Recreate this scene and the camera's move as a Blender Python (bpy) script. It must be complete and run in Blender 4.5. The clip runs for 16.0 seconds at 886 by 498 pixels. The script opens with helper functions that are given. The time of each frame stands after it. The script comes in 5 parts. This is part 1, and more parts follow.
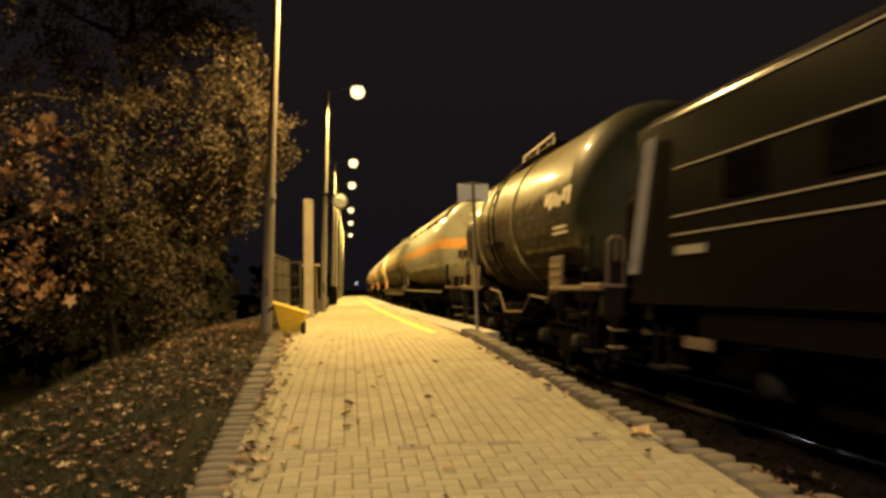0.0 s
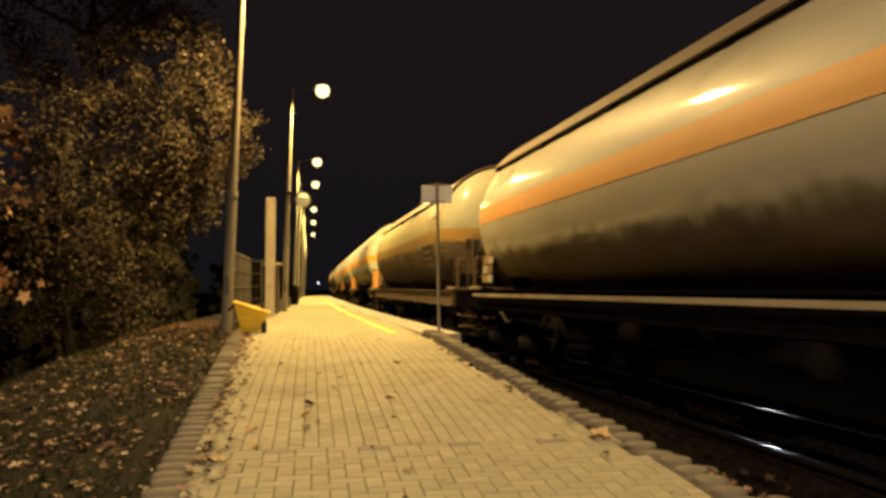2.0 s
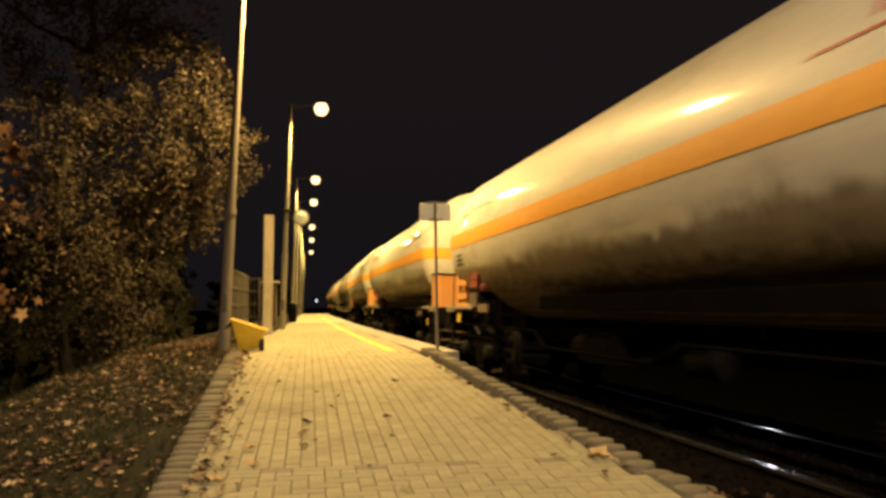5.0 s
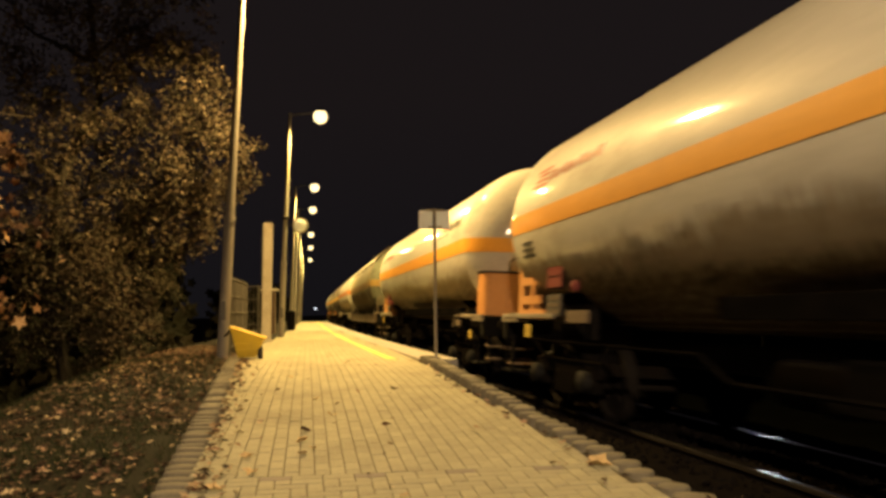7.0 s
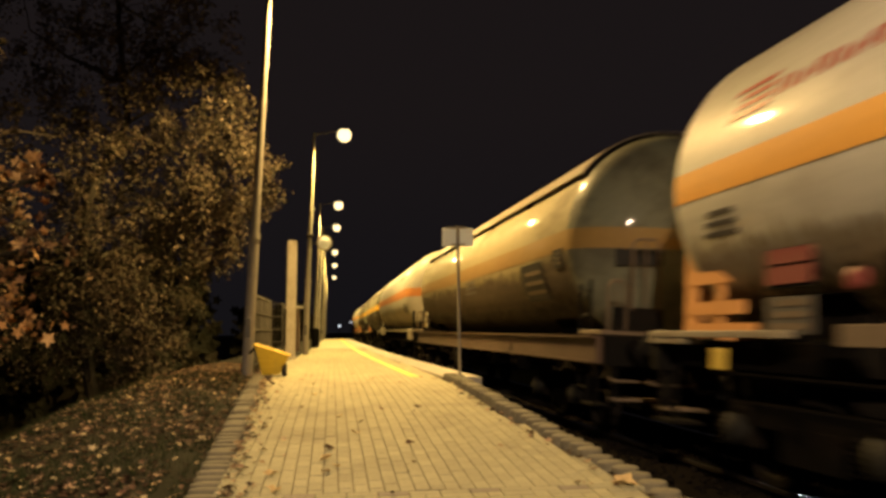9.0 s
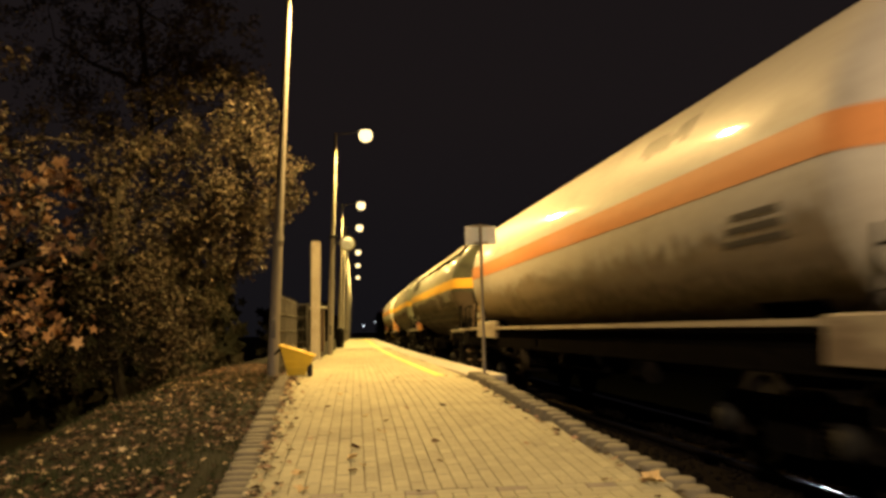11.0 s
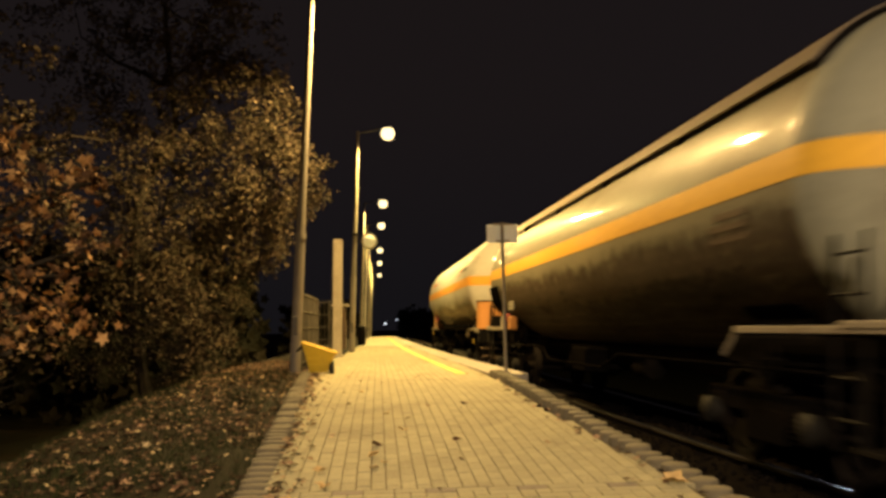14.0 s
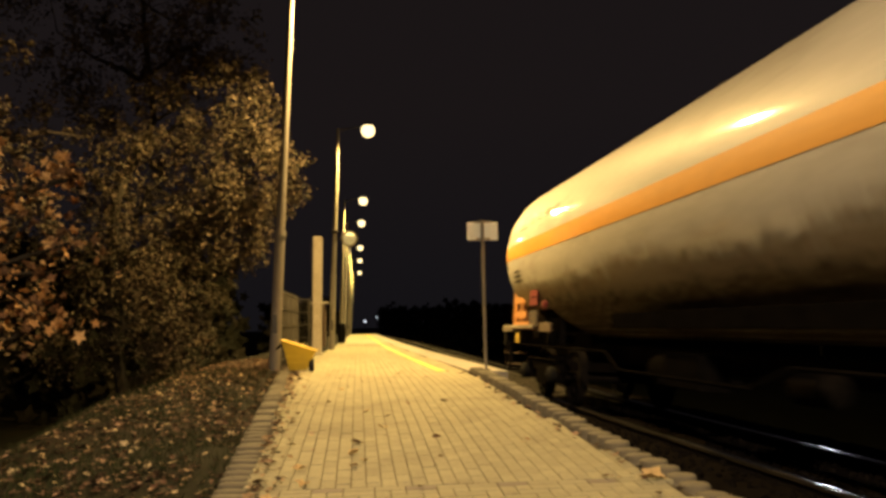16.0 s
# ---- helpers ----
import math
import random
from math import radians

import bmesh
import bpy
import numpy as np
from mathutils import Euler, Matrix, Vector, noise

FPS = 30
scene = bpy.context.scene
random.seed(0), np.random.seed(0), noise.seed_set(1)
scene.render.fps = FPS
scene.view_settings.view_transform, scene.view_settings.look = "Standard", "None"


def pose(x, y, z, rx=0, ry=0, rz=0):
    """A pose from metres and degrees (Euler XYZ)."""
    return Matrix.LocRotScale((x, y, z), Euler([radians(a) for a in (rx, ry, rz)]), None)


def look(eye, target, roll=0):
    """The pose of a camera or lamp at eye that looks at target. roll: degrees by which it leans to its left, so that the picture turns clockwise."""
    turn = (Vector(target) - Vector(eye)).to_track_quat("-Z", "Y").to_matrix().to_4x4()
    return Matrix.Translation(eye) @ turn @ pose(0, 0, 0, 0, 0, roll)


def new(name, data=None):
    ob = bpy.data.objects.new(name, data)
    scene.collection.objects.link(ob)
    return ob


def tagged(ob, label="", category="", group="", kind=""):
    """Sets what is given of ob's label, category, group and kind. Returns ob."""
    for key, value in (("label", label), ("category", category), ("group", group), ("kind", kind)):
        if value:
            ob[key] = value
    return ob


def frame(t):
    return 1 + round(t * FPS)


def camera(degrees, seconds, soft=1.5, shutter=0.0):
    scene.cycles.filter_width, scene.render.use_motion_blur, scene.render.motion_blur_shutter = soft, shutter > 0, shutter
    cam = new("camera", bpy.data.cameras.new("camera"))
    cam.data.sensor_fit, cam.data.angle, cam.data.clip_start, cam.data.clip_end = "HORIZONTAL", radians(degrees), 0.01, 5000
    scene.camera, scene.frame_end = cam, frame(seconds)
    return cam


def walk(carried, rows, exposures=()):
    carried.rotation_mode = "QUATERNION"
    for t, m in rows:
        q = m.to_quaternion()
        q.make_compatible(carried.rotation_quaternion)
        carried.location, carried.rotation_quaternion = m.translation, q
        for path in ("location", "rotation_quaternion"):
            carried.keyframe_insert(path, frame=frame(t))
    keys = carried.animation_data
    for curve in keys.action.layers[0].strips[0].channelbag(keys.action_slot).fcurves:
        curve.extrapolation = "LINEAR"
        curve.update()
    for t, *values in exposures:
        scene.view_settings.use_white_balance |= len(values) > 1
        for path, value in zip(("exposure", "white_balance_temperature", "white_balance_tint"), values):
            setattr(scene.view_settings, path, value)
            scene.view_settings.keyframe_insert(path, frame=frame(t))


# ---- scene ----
cam = camera(55.8, 16.0, soft=3.2, shutter=0.6)
EYE = (0.0, 0.0, 1.30)
# seconds, pitch, roll, yaw of the hand-held camera, which turns on the spot
TURNS = [
    (0, 2.65, 1.35, -6.42), (0.5, 2.61, 1.07, -7.61), (1, 2.61, 1.03, -8.24), (1.5, 2.72, 0.75, -8.86),
    (2, 2.68, 0.63, -8.98), (2.5, 3.19, 0.64, -8.97), (3, 3.81, 0.64, -8.97), (3.5, 3.88, 0.67, -8.99),
    (4, 3.87, 0.64, -9.03), (6.5, 4.24, 0.57, -9.17), (7, 4.42, 0.60, -9.18), (7.5, 4.43, 0.58, -9.24),
    (8, 4.49, 0.56, -9.27), (8.5, 5.33, 0.52, -8.35), (9, 5.63, 0.54, -7.57), (11.5, 5.55, 1.21, -5.40),
    (12, 5.55, 1.01, -4.76), (12.5, 5.54, 1.07, -4.38), (13, 5.51, 0.99, -4.40), (13.5, 5.46, 0.93, -4.41),
    (14, 5.46, 0.96, -4.47), (14.5, 5.39, 0.90, -4.51), (15, 5.37, 0.93, -4.55), (15.5, 5.33, 0.94, -5.08),
    (16, 5.27, 1.03, -5.82)]
walk(cam, [(t, pose(*EYE, 90 + p, r, y)) for t, p, r, y in TURNS])

# ---- night sky and lamps ----
scene.view_settings.exposure = 0.0
world = bpy.data.worlds.new("night")
scene.world = world
world.use_nodes = True
wn = world.node_tree
wn.nodes["Background"].inputs["Strength"].default_value = 1.0
wtc = wn.nodes.new("ShaderNodeTexCoord")
wsep = wn.nodes.new("ShaderNodeSeparateXYZ")
wramp = wn.nodes.new("ShaderNodeValToRGB")
wn.links.new(wtc.outputs["Generated"], wsep.inputs[0])
wn.links.new(wsep.outputs["Z"], wramp.inputs[0])
wn.links.new(wramp.outputs[0], wn.nodes["Background"].inputs["Color"])
wramp.color_ramp.elements[0].position, wramp.color_ramp.elements[0].color = 0.0, (0.0066, 0.0060, 0.0074, 1)
wramp.color_ramp.elements[1].position, wramp.color_ramp.elements[1].color = 0.25, (0.0100, 0.0074, 0.0076, 1)

LAMP_COLOR = (1.0, 0.622, 0.205)
LAMP_Z = 8.35
LAMP_WATTS = 8100.0
# pole foot x, y and lamp head x of the platform's lamps
LAMPS = [(-1.90, -7.6, -1.20), (-1.55, 16.0, -0.10), (-0.90, 29.6, 0.44), (-0.92, 46.4, 0.38), (-0.88, 56.4, 0.34),
         (-0.86, 74.0, 0.30), (-0.84, 88.4, 0.32), (-0.84, 108.0, 0.34)]
for k, (px, py, hx) in enumerate(LAMPS):
    data = bpy.data.lights.new("street_lamp_light", "SPOT")
    data.energy, data.color, data.shadow_soft_size = LAMP_WATTS, LAMP_COLOR, 0.17
    if k == 0:  # a paler lamp behind the camera
        data.energy, data.color = LAMP_WATTS * 1.7, (1.0, 0.715, 0.44)
    elif k > 1:  # the yellower lamps further along
        data.color = (1.0, 0.67, 0.20)
    data.spot_size, data.spot_blend = radians(168), 0.35
    lamp = new("street_lamp_light", data)
    lamp.matrix_world = look((hx, py, LAMP_Z - 0.36), (hx + 0.35, py, 0.0))


# ---- small tools ----
class Mesh:
    """Gathers vertices and faces of one part."""

    def __init__(self):
        self.v, self.f = [], []

    def add(self, verts, faces):
        n = len(self.v)
        self.v += [tuple(p) for p in verts]
        self.f += [tuple(i + n for i in f) for f in faces]
        return self

    def box(self, x, y, z, sx, sy, sz, m=None, c=0.0):
        """A box about its centre with chamfered upright edges (c)."""
        hx, hy, hz = sx / 2, sy / 2, sz / 2
        if c > 0:
            ring = [(-hx + c, -hy), (hx - c, -hy), (hx, -hy + c), (hx, hy - c), (hx - c, hy), (-hx + c, hy), (-hx, hy - c), (-hx, -hy + c)]
            inner = [(px * (1 - c / hx), py * (1 - c / hy)) for px, py in ring]
            layers = [(ring, -hz), (ring, hz - c), (inner, hz)]
        else:
            ring = [(-hx, -hy), (hx, -hy), (hx, hy), (-hx, hy)]
            layers = [(ring, -hz), (ring, hz)]
        k = len(ring)
        vs = [Vector((px, py, h)) for r, h in layers for px, py in r]
        fs = [tuple(range(k - 1, -1, -1)), tuple(range(k * (len(layers) - 1), k * len(layers)))]
        for a in range(len(layers) - 1):
            fs += [(a * k + i, a * k + (i + 1) % k, (a + 1) * k + (i + 1) % k, (a + 1) * k + i) for i in range(k)]
        m = m or Matrix()
        return self.add([(m @ p) + Vector((x, y, z)) for p in vs], fs)

    def rod(self, a, b, r, n=8, r2=None):
        a, b = Vector(a), Vector(b)
        q = (b - a).to_track_quat("Z", "Y").to_matrix()
        r2 = r if r2 is None else r2
        vs = [a + q @ Vector((r * math.cos(2 * math.pi * i / n), r * math.sin(2 * math.pi * i / n), 0)) for i in range(n)]
        vs += [b + q @ Vector((r2 * math.cos(2 * math.pi * i / n), r2 * math.sin(2 * math.pi * i / n), 0)) for i in range(n)]
        fs = [(i, (i + 1) % n, n + (i + 1) % n, n + i) for i in range(n)]
        fs += [tuple(range(n - 1, -1, -1)), tuple(range(n, 2 * n))]
        return self.add(vs, fs)

    def pipe(self, pts, r, n=8):
        """One bent tube through the points."""
        pts = [Vector(p) for p in pts]
        q, last, vs, fs = None, None, [], []
        for k, p in enumerate(pts):
            t = (pts[min(k + 1, len(pts) - 1)] - p).normalized() + (p - pts[max(k - 1, 0)]).normalized()
            t.normalize()
            q = t.to_track_quat("Z", "Y") if last is None else last.rotation_difference(t) @ q
            last = t
            vs += [p + q @ Vector((r * math.cos(2 * math.pi * i / n), r * math.sin(2 * math.pi * i / n), 0)) for i in range(n)]
        for k in range(len(pts) - 1):
            fs += [(k * n + i, k * n + (i + 1) % n, (k + 1) * n + (i + 1) % n, (k + 1) * n + i) for i in range(n)]
        fs += [tuple(range(n - 1, -1, -1)), tuple(range((len(pts) - 1) * n, len(pts) * n))]
        return self.add(vs, fs)

    def lathe(self, profile, axis="z", n=32, at=(0, 0, 0)):
        """Turns (radius, height) pairs round an axis."""
        vs = []
        for r, h in profile:
            for i in range(n):
                a = 2 * math.pi * i / n
                c, s = r * math.cos(a), r * math.sin(a)
                p = {"z": (c, s, h), "y": (s, h, c), "x": (h, c, s)}[axis]
                vs.append((p[0] + at[0], p[1] + at[1], p[2] + at[2]))
        fs = [(k * n + i, k * n + (i + 1) % n, (k + 1) * n + (i + 1) % n, (k + 1) * n + i) for k in range(len(profile) - 1) for i in range(n)]
        fs += [tuple(range(n - 1, -1, -1)), tuple(range((len(profile) - 1) * n, len(profile) * n))]
        return self.add(vs, fs)

    def data(self, name, mat, smooth=False):
        me = bpy.data.meshes.new(name)
        me.from_pydata(self.v, [], self.f)
        bm = bmesh.new()
        bm.from_mesh(me)
        bmesh.ops.recalc_face_normals(bm, faces=bm.faces)
        bm.to_mesh(me)
        bm.free()
        if smooth:
            me.polygons.foreach_set("use_smooth", [True] * len(me.polygons))
            me.set_sharp_from_angle(angle=radians(38))
        me.materials.append(mat)
        return me


def part(name, mesh, mat, parent, label="", smooth=False, at=None):
    ob = new(name, mesh.data(name, mat, smooth) if isinstance(mesh, Mesh) else mesh)
    ob.parent = parent
    if at is not None:
        ob.matrix_basis = at
    if label:
        ob["label"] = label
    return ob


def thing(name, label, category, group="", at=None, kind=""):
    ob = tagged(new(name), label, category, group, kind)
    if at is not None:
        ob.matrix_basis = at
    return ob


def solo(name, mesh, mat, label, category, group="", kind="", smooth=False, at=None):
    ob = tagged(new(name, mesh.data(name, mat, smooth) if isinstance(mesh, Mesh) else mesh), label, category, group, kind)
    if at is not None:
        ob.matrix_basis = at
    return ob


# ---- materials ----
def material(name, color, rough=0.6, metal=0.0, grain=30.0, vary=0.15, stain=None, stain_amount=0.5, stain_scale=1.2, bump=0.1,
             per_object=0.0, per_island=0.0, stretch=(1, 1, 1), coat=0.0, stain_edge=(0.45, 0.7), spec=0.5):
    m = bpy.data.materials.new(name)
    m.use_nodes = True
    nt = m.node_tree
    nd, ln = nt.nodes, nt.links
    bsdf = nd["Principled BSDF"]
    bsdf.inputs["Roughness"].default_value = rough
    bsdf.inputs["Metallic"].default_value = metal
    bsdf.inputs["Specular IOR Level"].default_value = spec
    bsdf.inputs["Coat Weight"].default_value = coat
    bsdf.inputs["Coat Roughness"].default_value = 0.07
    tc = nd.new("ShaderNodeTexCoord")
    mp = nd.new("ShaderNodeMapping")
    mp.inputs["Scale"].default_value = stretch
    ln.new(tc.outputs["Object"], mp.inputs[0])
    fine = nd.new("ShaderNodeTexNoise")
    fine.inputs["Scale"].default_value, fine.inputs["Detail"].default_value = grain, 5
    ln.new(mp.outputs[0], fine.inputs["Vector"])
    big = nd.new("ShaderNodeTexNoise")
    big.inputs["Scale"].default_value, big.inputs["Detail"].default_value, big.inputs["Roughness"].default_value = stain_scale, 7, 0.62
    ln.new(mp.outputs[0], big.inputs["Vector"])
    hsv = nd.new("ShaderNodeHueSaturation")
    mr = nd.new("ShaderNodeMapRange")
    mr.inputs["To Min"].default_value, mr.inputs["To Max"].default_value = 1 - vary, 1 + vary
    mr.inputs["From Min"].default_value, mr.inputs["From Max"].default_value = 0.25, 0.75
    ln.new(fine.outputs["Fac"], mr.inputs["Value"])
    hsv.inputs["Color"].default_value = (*color, 1)
    val = mr.outputs[0]
    for amount, socket in ((per_object, nd.new("ShaderNodeObjectInfo").outputs["Random"] if per_object else None),
                           (per_island, nd.new("ShaderNodeNewGeometry").outputs["Random Per Island"] if per_island else None)):
        if not amount:
            continue
        r = nd.new("ShaderNodeMapRange")
        r.inputs["To Min"].default_value, r.inputs["To Max"].default_value = 1 - amount, 1 + amount
        ln.new(socket, r.inputs["Value"])
        mul = nd.new("ShaderNodeMath")
        mul.operation = "MULTIPLY"
        ln.new(val, mul.inputs[0])
        ln.new(r.outputs[0], mul.inputs[1])
        val = mul.outputs[0]
    ln.new(val, hsv.inputs["Value"])
    out = hsv.outputs["Color"]
    if stain:
        cr = nd.new("ShaderNodeMapRange")
        cr.interpolation_type = "SMOOTHSTEP"
        cr.inputs["From Min"].default_value, cr.inputs["From Max"].default_value = stain_edge
        cr.inputs["To Max"].default_value = stain_amount
        ln.new(big.outputs["Fac"], cr.inputs["Value"])
        mix = nd.new("ShaderNodeMix")
        mix.data_type = "RGBA"
        mix.inputs[7].default_value = (*stain, 1)
        ln.new(cr.outputs[0], mix.inputs[0])
        ln.new(out, mix.inputs[6])
        out = mix.outputs[2]
        rr = nd.new("ShaderNodeMapRange")
        rr.inputs["To Min"].default_value, rr.inputs["To Max"].default_value = rough, min(1.0, rough + 0.3)
        ln.new(cr.outputs[0], rr.inputs["Value"])
        ln.new(rr.outputs[0], bsdf.inputs["Roughness"])
    ln.new(out, bsdf.inputs["Base Color"])
    if bump:
        bp = nd.new("ShaderNodeBump")
        bp.inputs["Strength"].default_value, bp.inputs["Distance"].default_value = bump, 0.01
        ln.new(fine.outputs["Fac"], bp.inputs["Height"])
        ln.new(bp.outputs[0], bsdf.inputs["Normal"])
    return m


def glow(name, color, strength):
    m = bpy.data.materials.new(name)
    m.use_nodes = True
    b = m.node_tree.nodes["Principled BSDF"]
    b.inputs["Base Color"].default_value = (*color, 1)
    b.inputs["Emission Color"].default_value = (*color, 1)
    b.inputs["Emission Strength"].default_value = strength
    return m


def leafy(name, colors, rough=0.5):
    """Leaves in several colours, one for each leaf."""
    m = material(name, colors[0], rough, grain=60, vary=0.25, bump=0, spec=0.12)
    nt = m.node_tree
    ramp = nt.nodes.new("ShaderNodeValToRGB")
    ramp.color_ramp.interpolation = "CONSTANT"
    while len(ramp.color_ramp.elements) < len(colors):
        ramp.color_ramp.elements.new(0.5)
    for k, c in enumerate(colors):
        ramp.color_ramp.elements[k].position, ramp.color_ramp.elements[k].color = k / len(colors), (*c, 1)
    geo = nt.nodes.new("ShaderNodeNewGeometry")
    nt.links.new(geo.outputs["Random Per Island"], ramp.inputs[0])
    hsv = next(n for n in nt.nodes if n.type == "HUE_SAT")
    nt.links.new(ramp.outputs[0], hsv.inputs["Color"])
    return m


PAVER = material("concrete_paver", (0.272, 0.250, 0.150), 0.85, grain=70, vary=0.22, stain=(0.15, 0.13, 0.085), stain_amount=0.4, stain_scale=1.3, bump=0.35, per_object=0.10)
PAVER_FAR = material("concrete_paver_joined", (0.272, 0.250, 0.150), 0.85, grain=70, vary=0.22, stain=(0.15, 0.13, 0.085), stain_amount=0.4, stain_scale=1.3, bump=0.35, per_island=0.10)
PAVER_DARK = material("dark_paver", (0.19, 0.16, 0.12), 0.85, grain=90, vary=0.16, bump=0.3, per_object=0.12)
JOINT = material("sandy_joint", (0.080, 0.067, 0.045), 0.95, grain=120, vary=0.3, bump=0.3, spec=0.08)
PALISADE = material("concrete_palisade", (0.115, 0.100, 0.067), 0.9, grain=45, vary=0.2, stain=(0.10, 0.09, 0.06), stain_amount=0.55, stain_scale=6, bump=0.4, per_object=0.14)
SLAB = material("platform_slab", (0.28, 0.26, 0.22), 0.85, grain=40, vary=0.15, stain=(0.16, 0.14, 0.11), stain_scale=1.5, bump=0.3)
YELLOW = material("yellow_line_paint", (0.52, 0.375, 0.03), 0.7, grain=60, vary=0.15, stain=(0.40, 0.33, 0.2), stain_amount=0.3, stain_scale=8, bump=0.1)
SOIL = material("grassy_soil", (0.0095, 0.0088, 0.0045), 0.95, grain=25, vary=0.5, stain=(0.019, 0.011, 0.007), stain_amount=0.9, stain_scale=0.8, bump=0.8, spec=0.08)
# ballast near black: the train's shade is put into its colour
BALLAST = material("shaded_ballast", (0.0065, 0.0055, 0.0048), 0.95, grain=18, vary=0.4, stain=(0.005, 0.004, 0.004), stain_scale=2, bump=1.0, per_island=0.35, spec=0.0)
RAIL = material("rail_steel", (0.014, 0.011, 0.009), 0.7, 0.3, grain=40, vary=0.25, bump=0.1, spec=0.08)
RAIL_TOP = material("polished_rail_head", (0.55, 0.55, 0.56), 0.18, 1.0, grain=60, vary=0.1, bump=0.03)
SLEEPER = material("concrete_sleeper", (0.048, 0.042, 0.032), 0.9, grain=30, vary=0.3, stain=(0.025, 0.022, 0.017), stain_scale=3, bump=0.3, spec=0.08)
POLE = material("galvanised_pole", (0.19, 0.175, 0.15), 0.75, 0.05, grain=25, vary=0.15, stain=(0.20, 0.18, 0.15), stain_scale=1.5, bump=0.08, stretch=(1, 1, 0.25))
POST = material("weathered_concrete_post", (0.33, 0.30, 0.24), 0.9, grain=30, vary=0.2, stain=(0.2, 0.17, 0.12), stain_scale=2.5, bump=0.35)
WIRE = material("grey_fence_wire", (0.075, 0.07, 0.06), 0.6, 0.4, grain=30, vary=0.2, bump=0.05)
SIGN_WHITE = material("sign_white", (0.80, 0.90, 0.97), 0.5, grain=20, vary=0.05, stain=(0.65, 0.65, 0.62), stain_amount=0.3, stain_scale=5, bump=0.02)
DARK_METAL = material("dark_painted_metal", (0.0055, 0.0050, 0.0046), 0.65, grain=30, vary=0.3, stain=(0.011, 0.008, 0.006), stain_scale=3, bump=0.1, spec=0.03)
BLACK_RUBBER = material("black_rubber", (0.02, 0.02, 0.02), 0.8, grain=50, vary=0.2, bump=0.1)
BIN_YELLOW = material("yellow_plastic", (0.62, 0.44, 0.03), 0.45, grain=20, vary=0.06, stain=(0.45, 0.32, 0.05), stain_amount=0.5, stain_scale=3, bump=0.03)
LENS = glow("sodium_lens", (1.0, 0.78, 0.40), 2.2)
HOUSING = material("lamp_housing", (0.06, 0.058, 0.052), 0.5, 0.3, grain=20, vary=0.1, bump=0.02)
BARK = material("bark", (0.028, 0.024, 0.018), 0.95, grain=14, vary=0.4, bump=0.8, stretch=(1, 1, 0.3), spec=0.08)
LEAF_GREEN = leafy("autumn_green_leaves", [(0.056, 0.046, 0.029), (0.042, 0.037, 0.024), (0.066, 0.050, 0.034), (0.030, 0.027, 0.018), (0.092, 0.072, 0.046), (0.046, 0.034, 0.024)], 0.7)
LEAF_ORANGE = leafy("orange_maple_leaves", [(0.34, 0.185, 0.070), (0.19, 0.100, 0.042), (0.42, 0.260, 0.112), (0.075, 0.042, 0.022), (0.13, 0.070, 0.034)], 0.7)
LEAF_FALLEN = leafy("fallen_leaves", [(0.052, 0.027, 0.016), (0.030, 0.016, 0.010), (0.28, 0.175, 0.110), (0.018, 0.010, 0.007), (0.105, 0.058, 0.036), (0.036, 0.020, 0.013)], 0.7)
GRASS = leafy("grass_blades", [(0.020, 0.027, 0.008), (0.025, 0.030, 0.010), (0.015, 0.021, 0.006), (0.036, 0.032, 0.014)], 0.7)
# land beyond the track; darkness is put into the colour against the lamps
UNLIT_LAND = material("unlit_land", (0.004, 0.004, 0.0035), 1.0, grain=0.5, vary=0.3, bump=0, spec=0.0)


# ---- plan of the place ----
def track_x(y):
    """The track's centre line: a curve that straightens out along the platform."""
    if y < 42:
        return 3.8 + 0.00047 * (y - 42) ** 2
    return 3.8 + (0.00015 * (y - 80) ** 2 if y > 80 else 0.0)


def walk_z(y):
    """Height of the paved walk, which ramps up to the platform."""
    return float(np.interp(y, (-60, 0, 4.5, 6, 8, 10, 12, 14, 98, 106), (-0.30, -0.10, 0.20, 0.30, 0.415, 0.495, 0.54, 0.55, 0.55, 0.2)))


def right_x(y):
    return float(np.interp(y, (-60, 2.0, 4.4, 5.4, 6.2, 7.5, 9, 12.6, 14), (2.7, 2.25, 2.13, 2.03, 1.925, 1.82, 1.74, 1.75, 1.78)))


def left_x(y):
    return float(np.interp(y, (-60, 4.7, 7.8, 13.5, 16, 40, 100), (-0.67, -0.67, -0.77, -1.05, -1.2, -0.92, -0.85)))


PLATFORM_START = 13.7
PLATFORM_END = 100.0


def platform_edge(y):
    return track_x(y) - 1.74


